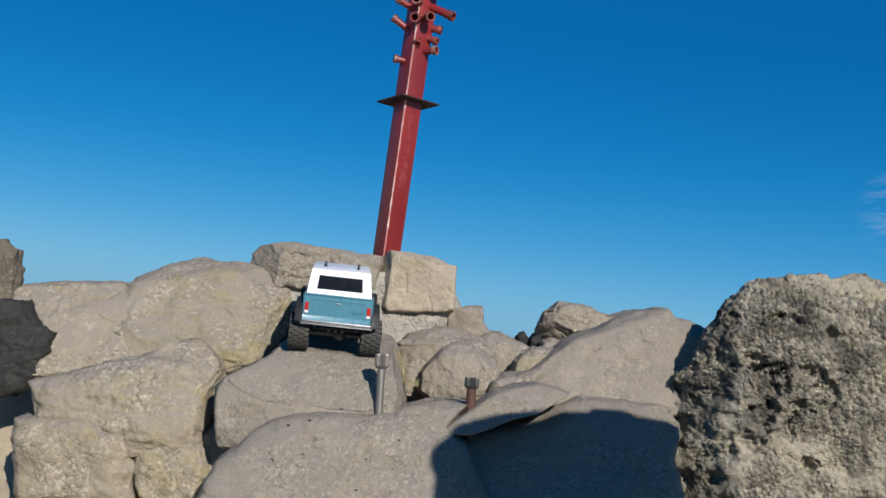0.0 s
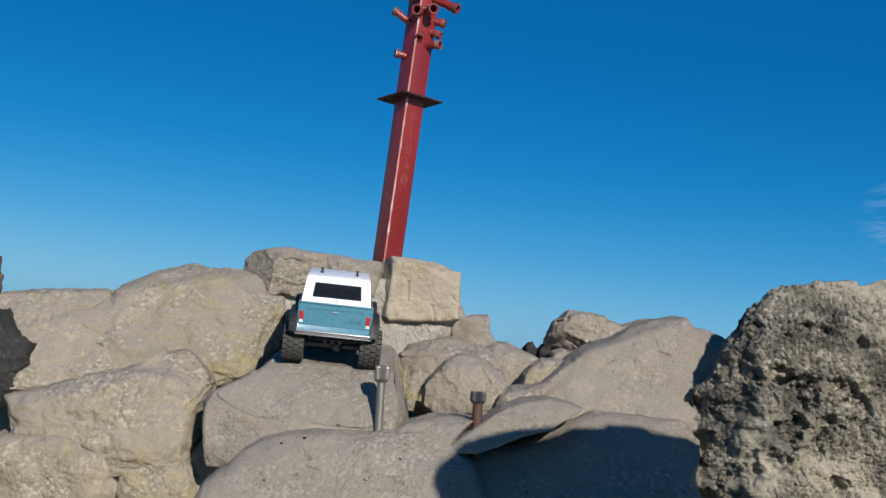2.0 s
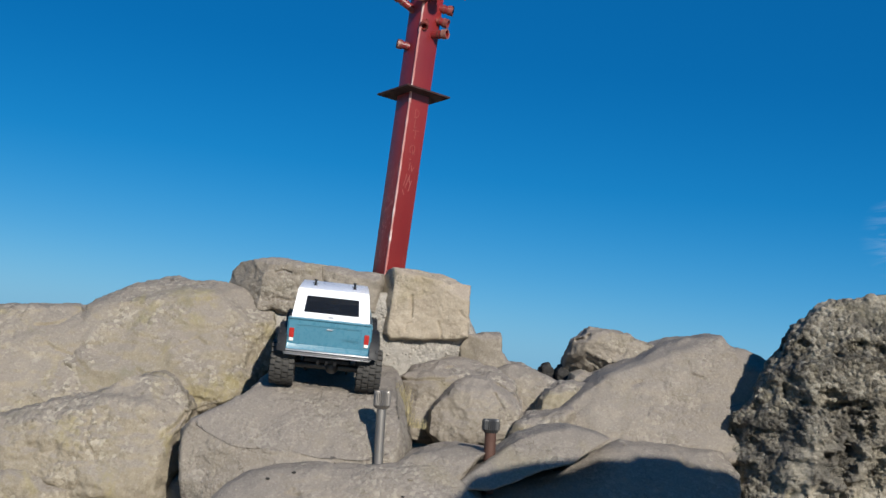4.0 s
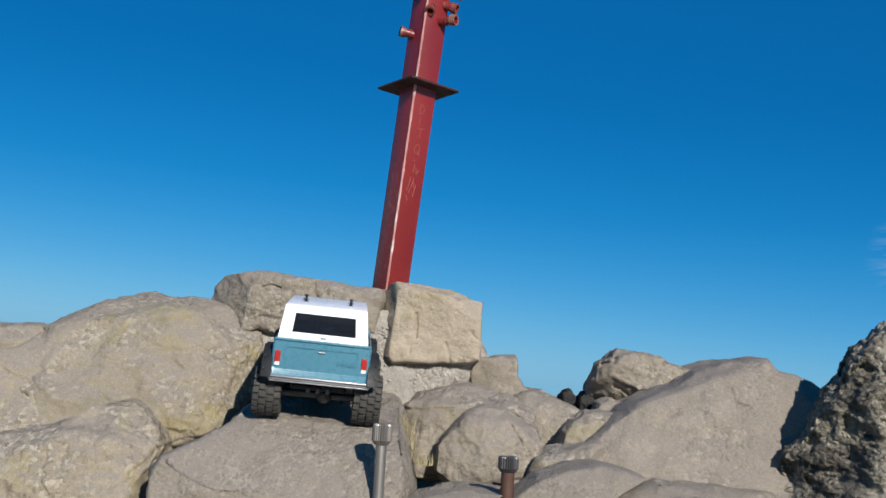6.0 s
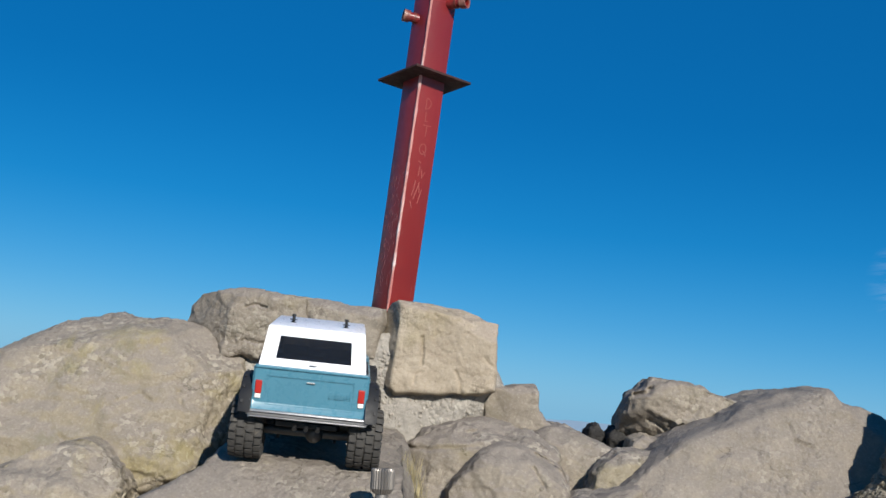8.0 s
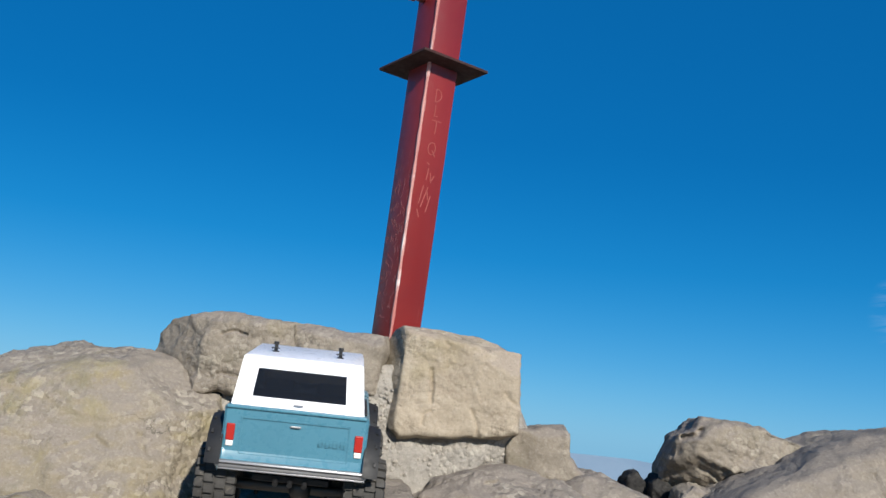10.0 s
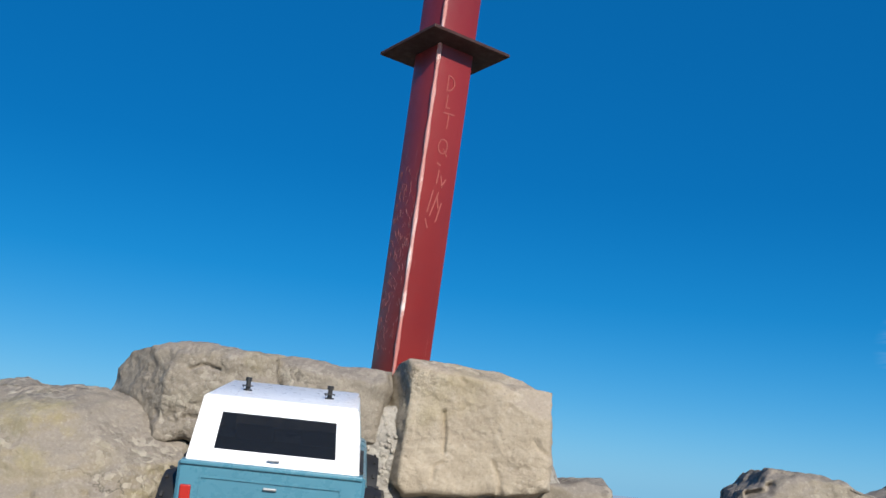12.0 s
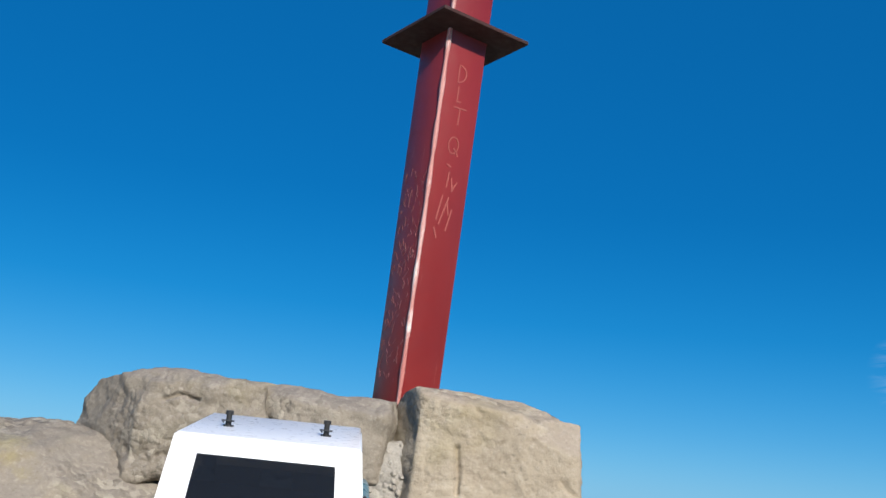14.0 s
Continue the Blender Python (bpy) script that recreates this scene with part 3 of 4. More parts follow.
# added rock whose black colour plays the shadow on the boulder here
rock("boulder", "near-black rock standing in for a shadow in the gap", 4.34, 0.20,
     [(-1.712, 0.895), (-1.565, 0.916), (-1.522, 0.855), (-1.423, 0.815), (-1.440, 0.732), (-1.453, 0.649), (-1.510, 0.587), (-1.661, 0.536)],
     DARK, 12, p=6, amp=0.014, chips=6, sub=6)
rock("boulder", "broad worn sandstone ramp below the post stones", 4.05, 0.74,
     [(-0.753, 0.698), (-0.720, 0.736), (-0.648, 0.778), (-0.589, 0.819), (-0.547, 0.870), (-0.526, 0.924), (-0.497, 0.972), (-0.368, 1.016), (-0.246, 1.007), (-0.160, 0.927), (-0.115, 0.830), (-0.084, 0.720), (-0.086, 0.637), (-0.207, 0.524), (-0.511, 0.479), (-0.708, 0.485), (-0.737, 0.582)],
     SLAB, 13, lean=0.3, p=9, amp=0.01, chips=2, sub=7, terrace=(0.838, 0.16), cracks=[(0.005, 0.008, [(-0.384, 0.737), (-0.367, 0.725), (-0.367, 0.704)]), (0.004, 0.006, [(-0.504, 0.675), (-0.473, 0.662), (-0.444, 0.665)])])
rock("boulder", "rounded sandstone boulder with a worn top", 4.55, 0.46,
     [(-0.161, 0.859), (-0.153, 0.901), (-0.128, 0.924), (-0.108, 0.947), (-0.037, 0.974), (0.032, 0.990), (0.118, 0.988), (0.190, 0.968), (0.235, 0.943), (0.260, 0.877), (0.259, 0.797), (0.034, 0.694), (-0.116, 0.691), (-0.148, 0.793)],
     SAND, 14, lean=0.25, p=6, amp=0.012, chips=7, sub=7, cuts=[(-0.35, -0.5, 0.79, 0.93), (0.1, -0.5, 0.86, 0.9), (-0.7, -0.7, 0, 0.9)], cracks=[(0.005, 0.012, [(-0.170, 0.899), (-0.086, 0.901), (0.011, 0.918), (0.066, 0.931)]), (0.004, 0.01, [(0.008, 0.953), (0.035, 0.960)])])
rock("boulder", "domed sandstone boulder with a curved crack", 4.42, 0.44,
     [(-0.034, 0.815), (-0.014, 0.846), (0.013, 0.874), (0.036, 0.911), (0.088, 0.936), (0.134, 0.944), (0.182, 0.934), (0.225, 0.908), (0.257, 0.875), (0.273, 0.823), (0.250, 0.732), (0.018, 0.695), (-0.033, 0.739)],
     SAND, 15, lean=0.25, p=6, amp=0.01, chips=6, sub=7, cuts=[(-0.1, -0.6, 0.79, 0.92)], cracks=[(0.006, 0.018, [(0.149, 0.944), (0.170, 0.925), (0.212, 0.906), (0.244, 0.884), (0.258, 0.859)]), (0.005, 0.012, [(0.172, 0.892), (0.185, 0.871), (0.199, 0.853)])])
rock("boulder", "low sloping sandstone slab", 4.64, 0.44,
     [(0.150, 0.930), (0.177, 0.954), (0.218, 0.988), (0.269, 0.997), (0.343, 0.975), (0.420, 0.947), (0.369, 0.908), (0.343, 0.846), (0.327, 0.742), (0.215, 0.731)],
     SAND, 16, lean=0.3, p=7, amp=0.01, chips=6, sub=6)
rock("boulder", "small angular sandstone boulder", 4.50, 0.30,
     [(0.321, 0.841), (0.326, 0.888), (0.347, 0.925), (0.391, 0.951), (0.435, 0.953), (0.491, 0.949), (0.493, 0.893), (0.417, 0.792), (0.323, 0.769)],
     SAND, 17, lean=0.2, p=7, amp=0.009, chips=7, sub=6)
rock("boulder", "small rounded sandstone boulder half in shade", 4.36, 0.24,
     [(0.219, 0.732), (0.231, 0.779), (0.246, 0.813), (0.286, 0.839), (0.359, 0.857), (0.431, 0.882), (0.447, 0.729), (0.242, 0.654)],
     SAND, 18, p=5, amp=0.008, chips=5, sub=6)
rock("boulder", "blocky sandstone boulder with an undercut base", 4.80, 0.32,
     [(0.442, 0.962), (0.438, 1.019), (0.447, 1.055), (0.463, 1.105), (0.491, 1.125), (0.514, 1.149), (0.579, 1.145), (0.640, 1.144), (0.705, 1.128), (0.785, 1.104), (0.786, 0.992), (0.576, 0.960), (0.500, 0.961)],
     SAND, 19, p=8, amp=0.01, chips=5, sub=7, cuts=[(-0.75, -0.6, -0.1, 0.84), (-0.35, -0.62, -0.7, 0.66), (0.35, -0.6, -0.72, 0.74), (-0.25, -0.6, 0.75, 0.93)], cracks=[(0.007, 0.02, [(0.464, 1.101), (0.494, 1.108), (0.504, 1.120)]), (0.006, 0.015, [(0.564, 1.005), (0.592, 1.031), (0.647, 1.022), (0.666, 1.009)]), (0.005, 0.01, [(0.508, 1.037), (0.548, 1.019), (0.574, 0.984)])])
rock("boulder", "small sandstone stone under the blocky boulder", 4.74, 0.16,
     [(0.451, 0.941), (0.456, 0.977), (0.485, 0.997), (0.523, 0.989), (0.554, 0.966), (0.559, 0.912), (0.455, 0.893)],
     SAND, 20, p=5, amp=0.006, chips=5, sub=6)
rock("boulder", "large smooth peaked sandstone boulder", 4.42, 0.62,
     [(0.298, 0.743), (0.360, 0.835), (0.419, 0.894), (0.472, 0.951), (0.540, 1.000), (0.599, 1.035), (0.659, 1.067), (0.730, 1.110), (0.802, 1.139), (0.874, 1.163), (0.919, 1.168), (0.946, 1.135), (1.000, 1.128), (1.062, 1.107), (1.149, 1.058), (1.209, 0.956), (1.191, 0.774), (0.301, 0.681)],
     SLAB, 21, lean=0.5, p=8, amp=0.01, chips=7, sub=7, cuts=[(-0.35, -0.5, 0.79, 0.93), (0.45, -0.6, 0.66, 0.92)], cracks=[(0.007, 0.012, [(0.614, 0.970), (0.631, 0.977), (0.647, 0.982)]), (0.005, 0.008, [(0.799, 1.061), (0.812, 1.021), (0.853, 1.012)])])
rock("boulder", "big coarse pitted boulder with dark stains", 4.17, 0.32,
     [(0.907, 0.597), (0.904, 0.783), (0.934, 0.894), (0.977, 0.975), (1.018, 1.088), (1.053, 1.135), (1.130, 1.235), (1.186, 1.284), (1.275, 1.311), (1.397, 1.337), (1.544, 1.368), (1.765, 1.319), (1.947, 1.050), (2.007, 0.699), (1.992, 0.381), (0.944, 0.267)],
     COARSE, 22, p=4.5, amp=0.022, chips=8, sub=8, pits=0.034, cuts=[(-0.74, -0.67, -0.05, 0.74), (0.02, -0.62, 0.78, 0.86), (-0.58, -0.55, -0.6, 0.8), (0.12, -0.62, -0.77, 0.7)], holes=HOLES)
slab_front = rock("boulder", "broad worn sandstone slab in front", 3.86, 0.40,
     [(-0.712, 0.330), (-0.678, 0.470), (-0.591, 0.550), (-0.528, 0.607), (-0.442, 0.641), (-0.343, 0.659), (-0.237, 0.667), (-0.105, 0.681), (0.032, 0.693), (0.096, 0.656), (0.152, 0.607), (0.257, 0.424)],
     SLAB, 23, lean=0.7, p=8, amp=0.01, chips=5, sub=7, cracks=[(0.005, 0.01, [(-0.379, 0.584), (-0.394, 0.574), (-0.360, 0.571)]), (0.005, 0.012, [(-0.407, 0.517), (-0.386, 0.519)]), (0.004, 0.008, [(-0.372, 0.551), (-0.321, 0.544)])])
rock("boulder", "pale flat sandstone slab beside the metal pins", 4.02, 0.30,
     [(-0.120, 0.661), (-0.076, 0.702), (-0.026, 0.715), (0.057, 0.735), (0.152, 0.735), (0.116, 0.694), (0.079, 0.654), (0.001, 0.631), (-0.099, 0.627)],
     SLAB, 24, lean=0.9, p=9, amp=0.007, chips=4, sub=7)
rock("boulder", "flat sandstone slab with a broken edge", 4.06, 0.28,
     [(0.075, 0.650), (0.114, 0.683), (0.155, 0.715), (0.239, 0.781), (0.316, 0.813), (0.395, 0.830), (0.475, 0.820), (0.518, 0.810), (0.444, 0.762), (0.399, 0.729), (0.290, 0.694), (0.229, 0.660), (0.161, 0.633), (0.096, 0.627)],
     SLAB, 25, lean=0.9, p=16, amp=0.004, chips=0, sub=7)
slab_shaded = rock("boulder", "broad sandstone slab lying in a boulder's shade", 4.02, 0.42,
     [(0.042, 0.557), (0.105, 0.620), (0.243, 0.648), (0.414, 0.715), (0.476, 0.755), (0.571, 0.793), (0.760, 0.797), (0.897, 0.803), (0.949, 0.740), (0.906, 0.615), (0.928, 0.491), (0.865, 0.345), (0.226, 0.274), (0.122, 0.424)],
     SLAB, 26, lean=1, p=8, amp=0.01, chips=5, sub=7, cracks=[(0.006, 0.02, [(0.734, 0.787), (0.746, 0.763), (0.759, 0.746), (0.786, 0.743)])])
rock("boulder", "rounded boulder at the foot of the slope", 4.10, 0.36,
     [(-1.466, 0.514), (-1.311, 0.524), (-1.208, 0.537), (-1.138, 0.536), (-1.069, 0.516), (-1.027, 0.462), (-1.004, 0.393), (-0.994, 0.241), (-1.420, 0.194)],
     LICHEN, 27, p=5, amp=0.014, chips=7, sub=6)
rock("boulder", "small squat boulder at the foot of the slope", 4.14, 0.28,
     [(-1.021, 0.461), (-0.972, 0.510), (-0.885, 0.518), (-0.801, 0.499), (-0.751, 0.441), (-0.720, 0.263), (-0.996, 0.233)],
     LICHEN, 28, p=5, amp=0.012, chips=7, sub=6)
rock("boulder", "low sandstone ledge in front of the ramp", 4.20, 0.30,
     [(-0.856, 0.447), (-0.816, 0.505), (-0.756, 0.566), (-0.653, 0.593), (-0.559, 0.598), (-0.511, 0.517), (-0.530, 0.332), (-0.799, 0.273)],
     SAND, 29, lean=0.4, p=6, amp=0.012, chips=7, sub=6)
rock("boulder", "dark angular rock on the skyline", 4.95, 0.14,
     [(0.354, 0.963), (0.357, 0.990), (0.369, 1.006), (0.388, 1.011), (0.406, 0.992), (0.419, 0.946), (0.385, 0.924)],
     DARK, 30, p=5, amp=0.006, chips=6, sub=5)
rock("boulder", "dark angular rock beside the skyline gap", 4.90, 0.14,
     [(0.411, 0.948), (0.412, 0.985), (0.428, 1.004), (0.456, 1.001), (0.472, 0.931), (0.433, 0.927)],
     DARK, 31, p=5, amp=0.006, chips=6, sub=5)
# added out of view; its outline is shaped to cast the slabs' shade
rock("boulder", "unseen tall boulder added to throw shade across the slabs", 1.32, 0.76,
     [(0.95, 0.0), (0.90, 1.55), (0.91, 1.84), (1.00, 1.88), (1.18, 1.92), (1.50, 2.03), (1.74, 2.06), (1.84, 2.05), (1.90, 1.90), (1.92, 1.2), (1.98, 0.0)],
     SAND, 33, p=4, amp=0.03, chips=10, sub=6)
tagged(rock("pebble", "small loose sandstone pebble lying in the shade", 3.981, 0.02,
            [(0.120, 0.553), (0.124, 0.562), (0.133, 0.566), (0.142, 0.562), (0.145, 0.554), (0.134, 0.549)],
            SAND, 35, p=3, amp=0.001, chips=4, sub=4), category="pebble")


def on_surface(rock, count, seed, low=-9.0, facing=(0, -1, 0), least=0.5):
    """Places spread over the side of a rock that looks the given way."""
    rnd, verts, got = random.Random(seed), rock.data.vertices, []
    aim = Vector(facing).normalized()
    while len(got) < count:
        v = verts[rnd.randrange(len(verts))]
        if v.normal.dot(aim) > least and v.co.z > low:
            got.append((v.co.copy(), v.normal.copy(), rnd))
    return got


def gravel(rock):
    """Small stones set in the face of the mortar."""
    bm = bmesh.new()
    for k, (co, n, rnd) in enumerate(on_surface(rock, 900, 12)):
        s = rnd.uniform(0.0016, 0.0065)
        m = Matrix.Translation(co) @ Euler((rnd.uniform(0, 6), rnd.uniform(0, 6), 0)).to_matrix().to_4x4() @ Matrix.Diagonal((s, s * rnd.uniform(0.6, 1.1), s * rnd.uniform(0.5, 0.9), 1))
        bmesh.ops.create_icosphere(bm, subdivisions=1, radius=1, matrix=m)
    ob = part("gravel", bm, GRAVEL, rock, "mixed gravel set in the mortar", smooth=30)
    ob["kind"] = "stuff"


def scatter(rock, count, seed, facing):
    for k, (co, n, rnd) in enumerate(on_surface(rock, count, seed, facing=facing, least=0.8)):
        s = rnd.uniform(0.003, 0.0075)
        bm = bmesh.new()
        bmesh.ops.create_icosphere(bm, subdivisions=2, radius=1)
        for v in bm.verts:
            v.co = v.co * (1 + 0.25 * noise.noise(v.co * 1.7 + Vector((k * 3.1, seed, 0))))
            v.co = Vector((v.co.x * s * 1.3, v.co.y * s, v.co.z * s * 0.6))
        ob = part("pebble", bm, rnd.choice((SAND, SAND, DARK)), smooth=40)
        ob.location = Vector(rock.location) + co + n * s * 0.3
        ob.rotation_euler = (0, 0, rnd.uniform(0, 6))
        tagged(ob, "small loose stone lying on a sandstone slab", "pebble", "loose pebbles on the slabs")


GRAVEL = rock_material("mixed gravel", (0.40, 0.37, 0.32), (0.31, 0.28, 0.24), (0.2, 0.18, 0.155), 0.0, 1.0, 0.4)
gravel(core)
scatter(slab_front, 16, 3, (0, -0.6, 0.8))
scatter(slab_shaded, 9, 5, (0, -0.6, 0.8))


# ---- red post with sighting pipes ----
def build_post():
    foot, flange_at = Vector((-0.235, 4.870, 1.272)), Vector((-0.212, 4.770, 1.903))
    axis = (flange_at - foot).normalized()
    up = (flange_at - foot).length
    post = tagged(new("sighting_post"), "tall square red steel post with sighting pipes, set among stones", "post")
    post.matrix_world = Matrix.Translation(foot) @ axis.to_track_quat("Z", "Y").to_matrix().to_4x4()
    base = post.matrix_world.to_3x3()
    yaw = math.atan2(base[1][0], base[0][0])
    spin = Matrix.Rotation(radians(37) - yaw, 4, "Z")
    a, low, top = 0.086, -0.30, up + 0.56
    part("column", prism_column(a, low, top, spin), RED, post, smooth=35)
    bm = bmesh.new()
    box(bm, (0.188, 0.188, 0.007), (0, 0, up), Matrix.Rotation(radians(-14), 4, "X") @ spin, 0.0015)
    part("flange_plate", bm, PLATE, post, "weathered dark red square steel plate")
    bm = bmesh.new()
    for k in range(4):
        m = spin @ Matrix.Rotation(k * math.pi / 2, 4, "Z")
        for j in range(12):
            p0 = m @ Vector((-a / 2 + a * j / 12, -a / 2 - 0.002, up + 0.016 + 0.0015 * math.sin(j * 2.3 + k)))
            p1 = m @ Vector((-a / 2 + a * (j + 1) / 12, -a / 2 - 0.002, up + 0.016))
            rod(bm, p0, p1, 0.0038 + 0.0008 * math.sin(j * 1.7), seg=7)
    part("weld_bead", bm, WELD, post, "pale weld bead", smooth=50)
    # heights above the flange, bearing from the front edge to the right, slope, length, radius
    pipes = [(0.165, -76, 6, 0.034, 0.016), (0.215, 62, 8, 0.050, 0.0165), (0.275, -82, 30, 0.078, 0.016), (0.285, 74, -12, 0.040, 0.016),
             (0.322, 84, -4, 0.046, 0.017), (0.338, -10, 4, 0.050, 0.0195), (0.350, 26, 4, 0.055, 0.0195), (0.292, 4, -38, 0.030, 0.015),
             (0.372, -74, 22, 0.062, 0.016), (0.405, -12, 8, 0.050, 0.0195), (0.415, 66, -16, 0.105, 0.019), (0.46, 40, 12, 0.06, 0.017),
             (0.50, -50, 10, 0.06, 0.017), (0.51, 20, 5, 0.06, 0.017)]
    for h, bearing, slope, length, r in pipes:
        b, s = radians(bearing), radians(slope)
        d = Matrix.Rotation(-yaw, 3, "Z") @ Vector((math.sin(b) * math.cos(s), -math.cos(b) * math.cos(s), math.sin(s)))
        start, end = Vector((0, 0, up + h)) + d * 0.028, Vector((0, 0, up + h)) + d * (0.05 + length)
        bm = bmesh.new()
        tube(bm, start, end, r * 0.86, 0.003)
        pipe = part("sighting_pipe", bm, RED, post, smooth=40)
        bm = bmesh.new()
        tube(bm, end - d * 0.016, end + d * 0.002, r * 1.08, 0.005)
        part("collar", bm, RUST, pipe, "rusty pipe collar", smooth=40)
        bm = bmesh.new()
        tube(bm, end - d * 0.034, end - d * 0.028, r * 0.98, 0.003)
        part("ring", bm, RUST, pipe, smooth=40)
    # letters and strokes scratched down the lit face
    n_in = spin @ Vector((0, -1, 0))
    side = spin @ Vector((1, 0, 0))
    turn = Matrix((side.to_3d(), (0, 0, 1), n_in.to_3d())).transposed().to_4x4()
    face = Matrix.Translation(n_in.to_3d() * (a / 2 + 0.0003)) @ turn

    def letter(strokes, sx, h, size):
        """Thin scratched strokes in a unit square, as one letter."""
        bm = bmesh.new()
        for line in strokes:
            for (x0, y0), (x1, y1) in zip(line, line[1:]):
                d = Vector((x1 - x0, y1 - y0, 0)) * size
                m = Matrix.Translation((sx + (x0 + x1) / 2 * size, h + (y0 + y1) / 2 * size, 0)) @ Matrix.Rotation(math.atan2(d.y, d.x), 4, "Z")
                bmesh.ops.create_cube(bm, size=1, matrix=m @ Matrix.Diagonal((d.length + 0.001, 0.0024, 0.0008, 1)))
        ob = part("scratched_letter", bm, SCRATCH, post, "letter scratched into the red paint")
        ob.matrix_basis = face

    arc = [(0.1 + 0.55 * math.sin(q * math.pi / 8), 0.5 + 0.5 * math.cos(q * math.pi / 8)) for q in range(9)]
    ring = [(0.4 + 0.36 * math.sin(q * math.pi / 6), 0.5 + 0.48 * math.cos(q * math.pi / 6)) for q in range(13)]
    letter([[(0.1, 0), (0.1, 1)], arc], -0.014, up - 0.078, 0.030)
    letter([[(0.1, 1), (0.1, 0), (0.45, 0.02)]], -0.010, up - 0.112, 0.026)
    letter([[(0, 1), (0.9, 0.95)], [(0.45, 1), (0.42, 0)]], -0.012, up - 0.152, 0.030)
    letter([ring, [(0.45, 0.35), (0.8, -0.1)]], -0.014, up - 0.204, 0.030)
    rnd = random.Random(5)
    marks = [(-0.006, -0.225, 0.010, 65), (-0.004, -0.25, 0.028, -4), (0.006, -0.258, 0.024, 12), (-0.014, -0.30, 0.045, -10), (-0.004, -0.305, 0.052, -16), (0.009, -0.32, 0.04, -12),
             (0.004, -0.30, 0.024, 14), (0.012, -0.26, 0.018, -30), (-0.016, -0.345, 0.02, 24)]
    for sx, h, length, ang in marks:
        bm = bmesh.new()
        box(bm, (0.0030, length, 0.0008), (0, 0, 0), None)
        ob = part("scratch_mark", bm, SCRATCH, post, "pale scratch in the paint")
        ob.matrix_basis = Matrix.Translation(n_in.to_3d() * (a / 2 + 0.0003) + side.to_3d() * sx + Vector((0, 0, up + h))) @ turn @ Matrix.Rotation(radians(ang), 4, "Z")
    left_n, left_s = spin @ Vector((-1, 0, 0)), spin @ Vector((0, 1, 0))
    turn2 = Matrix((left_s.to_3d() * -1, (0, 0, 1), left_n.to_3d())).transposed().to_4x4()
    bm = bmesh.new()
    for _ in range(170):
        h = -0.24 - 0.37 * rnd.random()
        m = Matrix.Translation(left_n.to_3d() * (a / 2 + 0.0002) + left_s.to_3d() * rnd.uniform(-0.034, 0.034) + Vector((0, 0, up + h))) @ turn2 @ Matrix.Rotation(rnd.uniform(-0.9, 0.9), 4, "Z")
        box(bm, (rnd.uniform(0.0008, 0.0045) * rnd.random(), rnd.uniform(0.002, 0.016), 0.0006), (0, 0, 0), None)
        bm.verts.ensure_lookup_table()
        for v in bm.verts[-8:]:
            v.co = m @ v.co
    ob = part("worn_paint", bm, SCUFF, post, "pale scuffs worn through the paint")
    ob["kind"] = "stuff"
    # bright corner: the sun's highlight put in as a pale strip
    corner = spin @ Vector((-a / 2, -a / 2, 0))
    bm = bmesh.new()
    rings = []
    for j in range(61):
        z0, rr = low + (top - low) * j / 60, 0.0040 + 0.0008 * math.sin(j * 1.9)
        rings.append([bm.verts.new(corner * 0.962 + Vector((rr * math.cos(q * math.tau / 8), rr * math.sin(q * math.tau / 8), z0))) for q in range(8)])
    for p_, n_ in zip(rings, rings[1:]):
        for q in range(8):
            bm.faces.new((p_[q], p_[(q + 1) % 8], n_[(q + 1) % 8], n_[q]))
    part("worn_corner", bm, EDGE, post, "pale strip painting the highlight along the corner", smooth=60)


# pale pink that paints the highlight on the post's corner
EDGE = worn_paint("painted corner glint", (0.58, 0.34, 0.31), (0.42, 0.14, 0.12), (0.74, 0.64, 0.60), 0.5, 0.28, 0.0, (1, 1, 0.3), 20)


def prism_column(a, low, top, spin):
    bm = bmesh.new()
    box(bm, (a, a, top - low), (0, 0, (top + low) / 2), spin, 0.006)
    return bm


build_post()


# ---- metal pins in the rock ----
def pin(label, foot, head_z, r, head_r, head_h, shank, cap):
    ob = tagged(new("metal_pin"), label, "pin", "metal pins set in the rock")
    ob.location = foot
    ob.rotation_euler = (0, radians(-3), 0)
    h = head_z - foot[2]
    bm = bmesh.new()
    rod(bm, (0, 0, -0.12), (0, 0, h - head_h), r, seg=20)
    bmesh.ops.bevel(bm, geom=bm.edges[:], offset=0.001, segments=1, affect="EDGES")
    part("shank", bm, shank, ob, smooth=40)
    bm = bmesh.new()
    n = 26
    ring = []
    for z, k0 in ((h - head_h - 0.006, 0.72), (h - head_h + 0.004, 1.0), (h - 0.005, 1.0), (h, 0.93)):
        ring.append([bm.verts.new((head_r * k0 * (1.0 if j % 2 else 0.90) * math.cos(j * math.pi / n), head_r * k0 * (1.0 if j % 2 else 0.90) * math.sin(j * math.pi / n), z)) for j in range(2 * n)])
    for p_, n_ in zip(ring, ring[1:]):
        for j in range(2 * n):
            bm.faces.new((p_[j], p_[(j + 1) % (2 * n)], n_[(j + 1) % (2 * n)], n_[j]))
    bm.faces.new(ring[-1]), bm.faces.new(list(reversed(ring[0])))
    part("knurled_head", bm, cap, ob)
    return ob


pin("tall grey steel pin with a knurled head", (-0.160, 4.025, 0.704), 0.879, 0.0135, 0.0245, 0.045, STEEL, STEEL)
pin("short rusty steel pin with a dark knurled head", (0.157, 4.100, 0.735), 0.829, 0.017, 0.026, 0.034, RUSTY, DARK_STEEL)


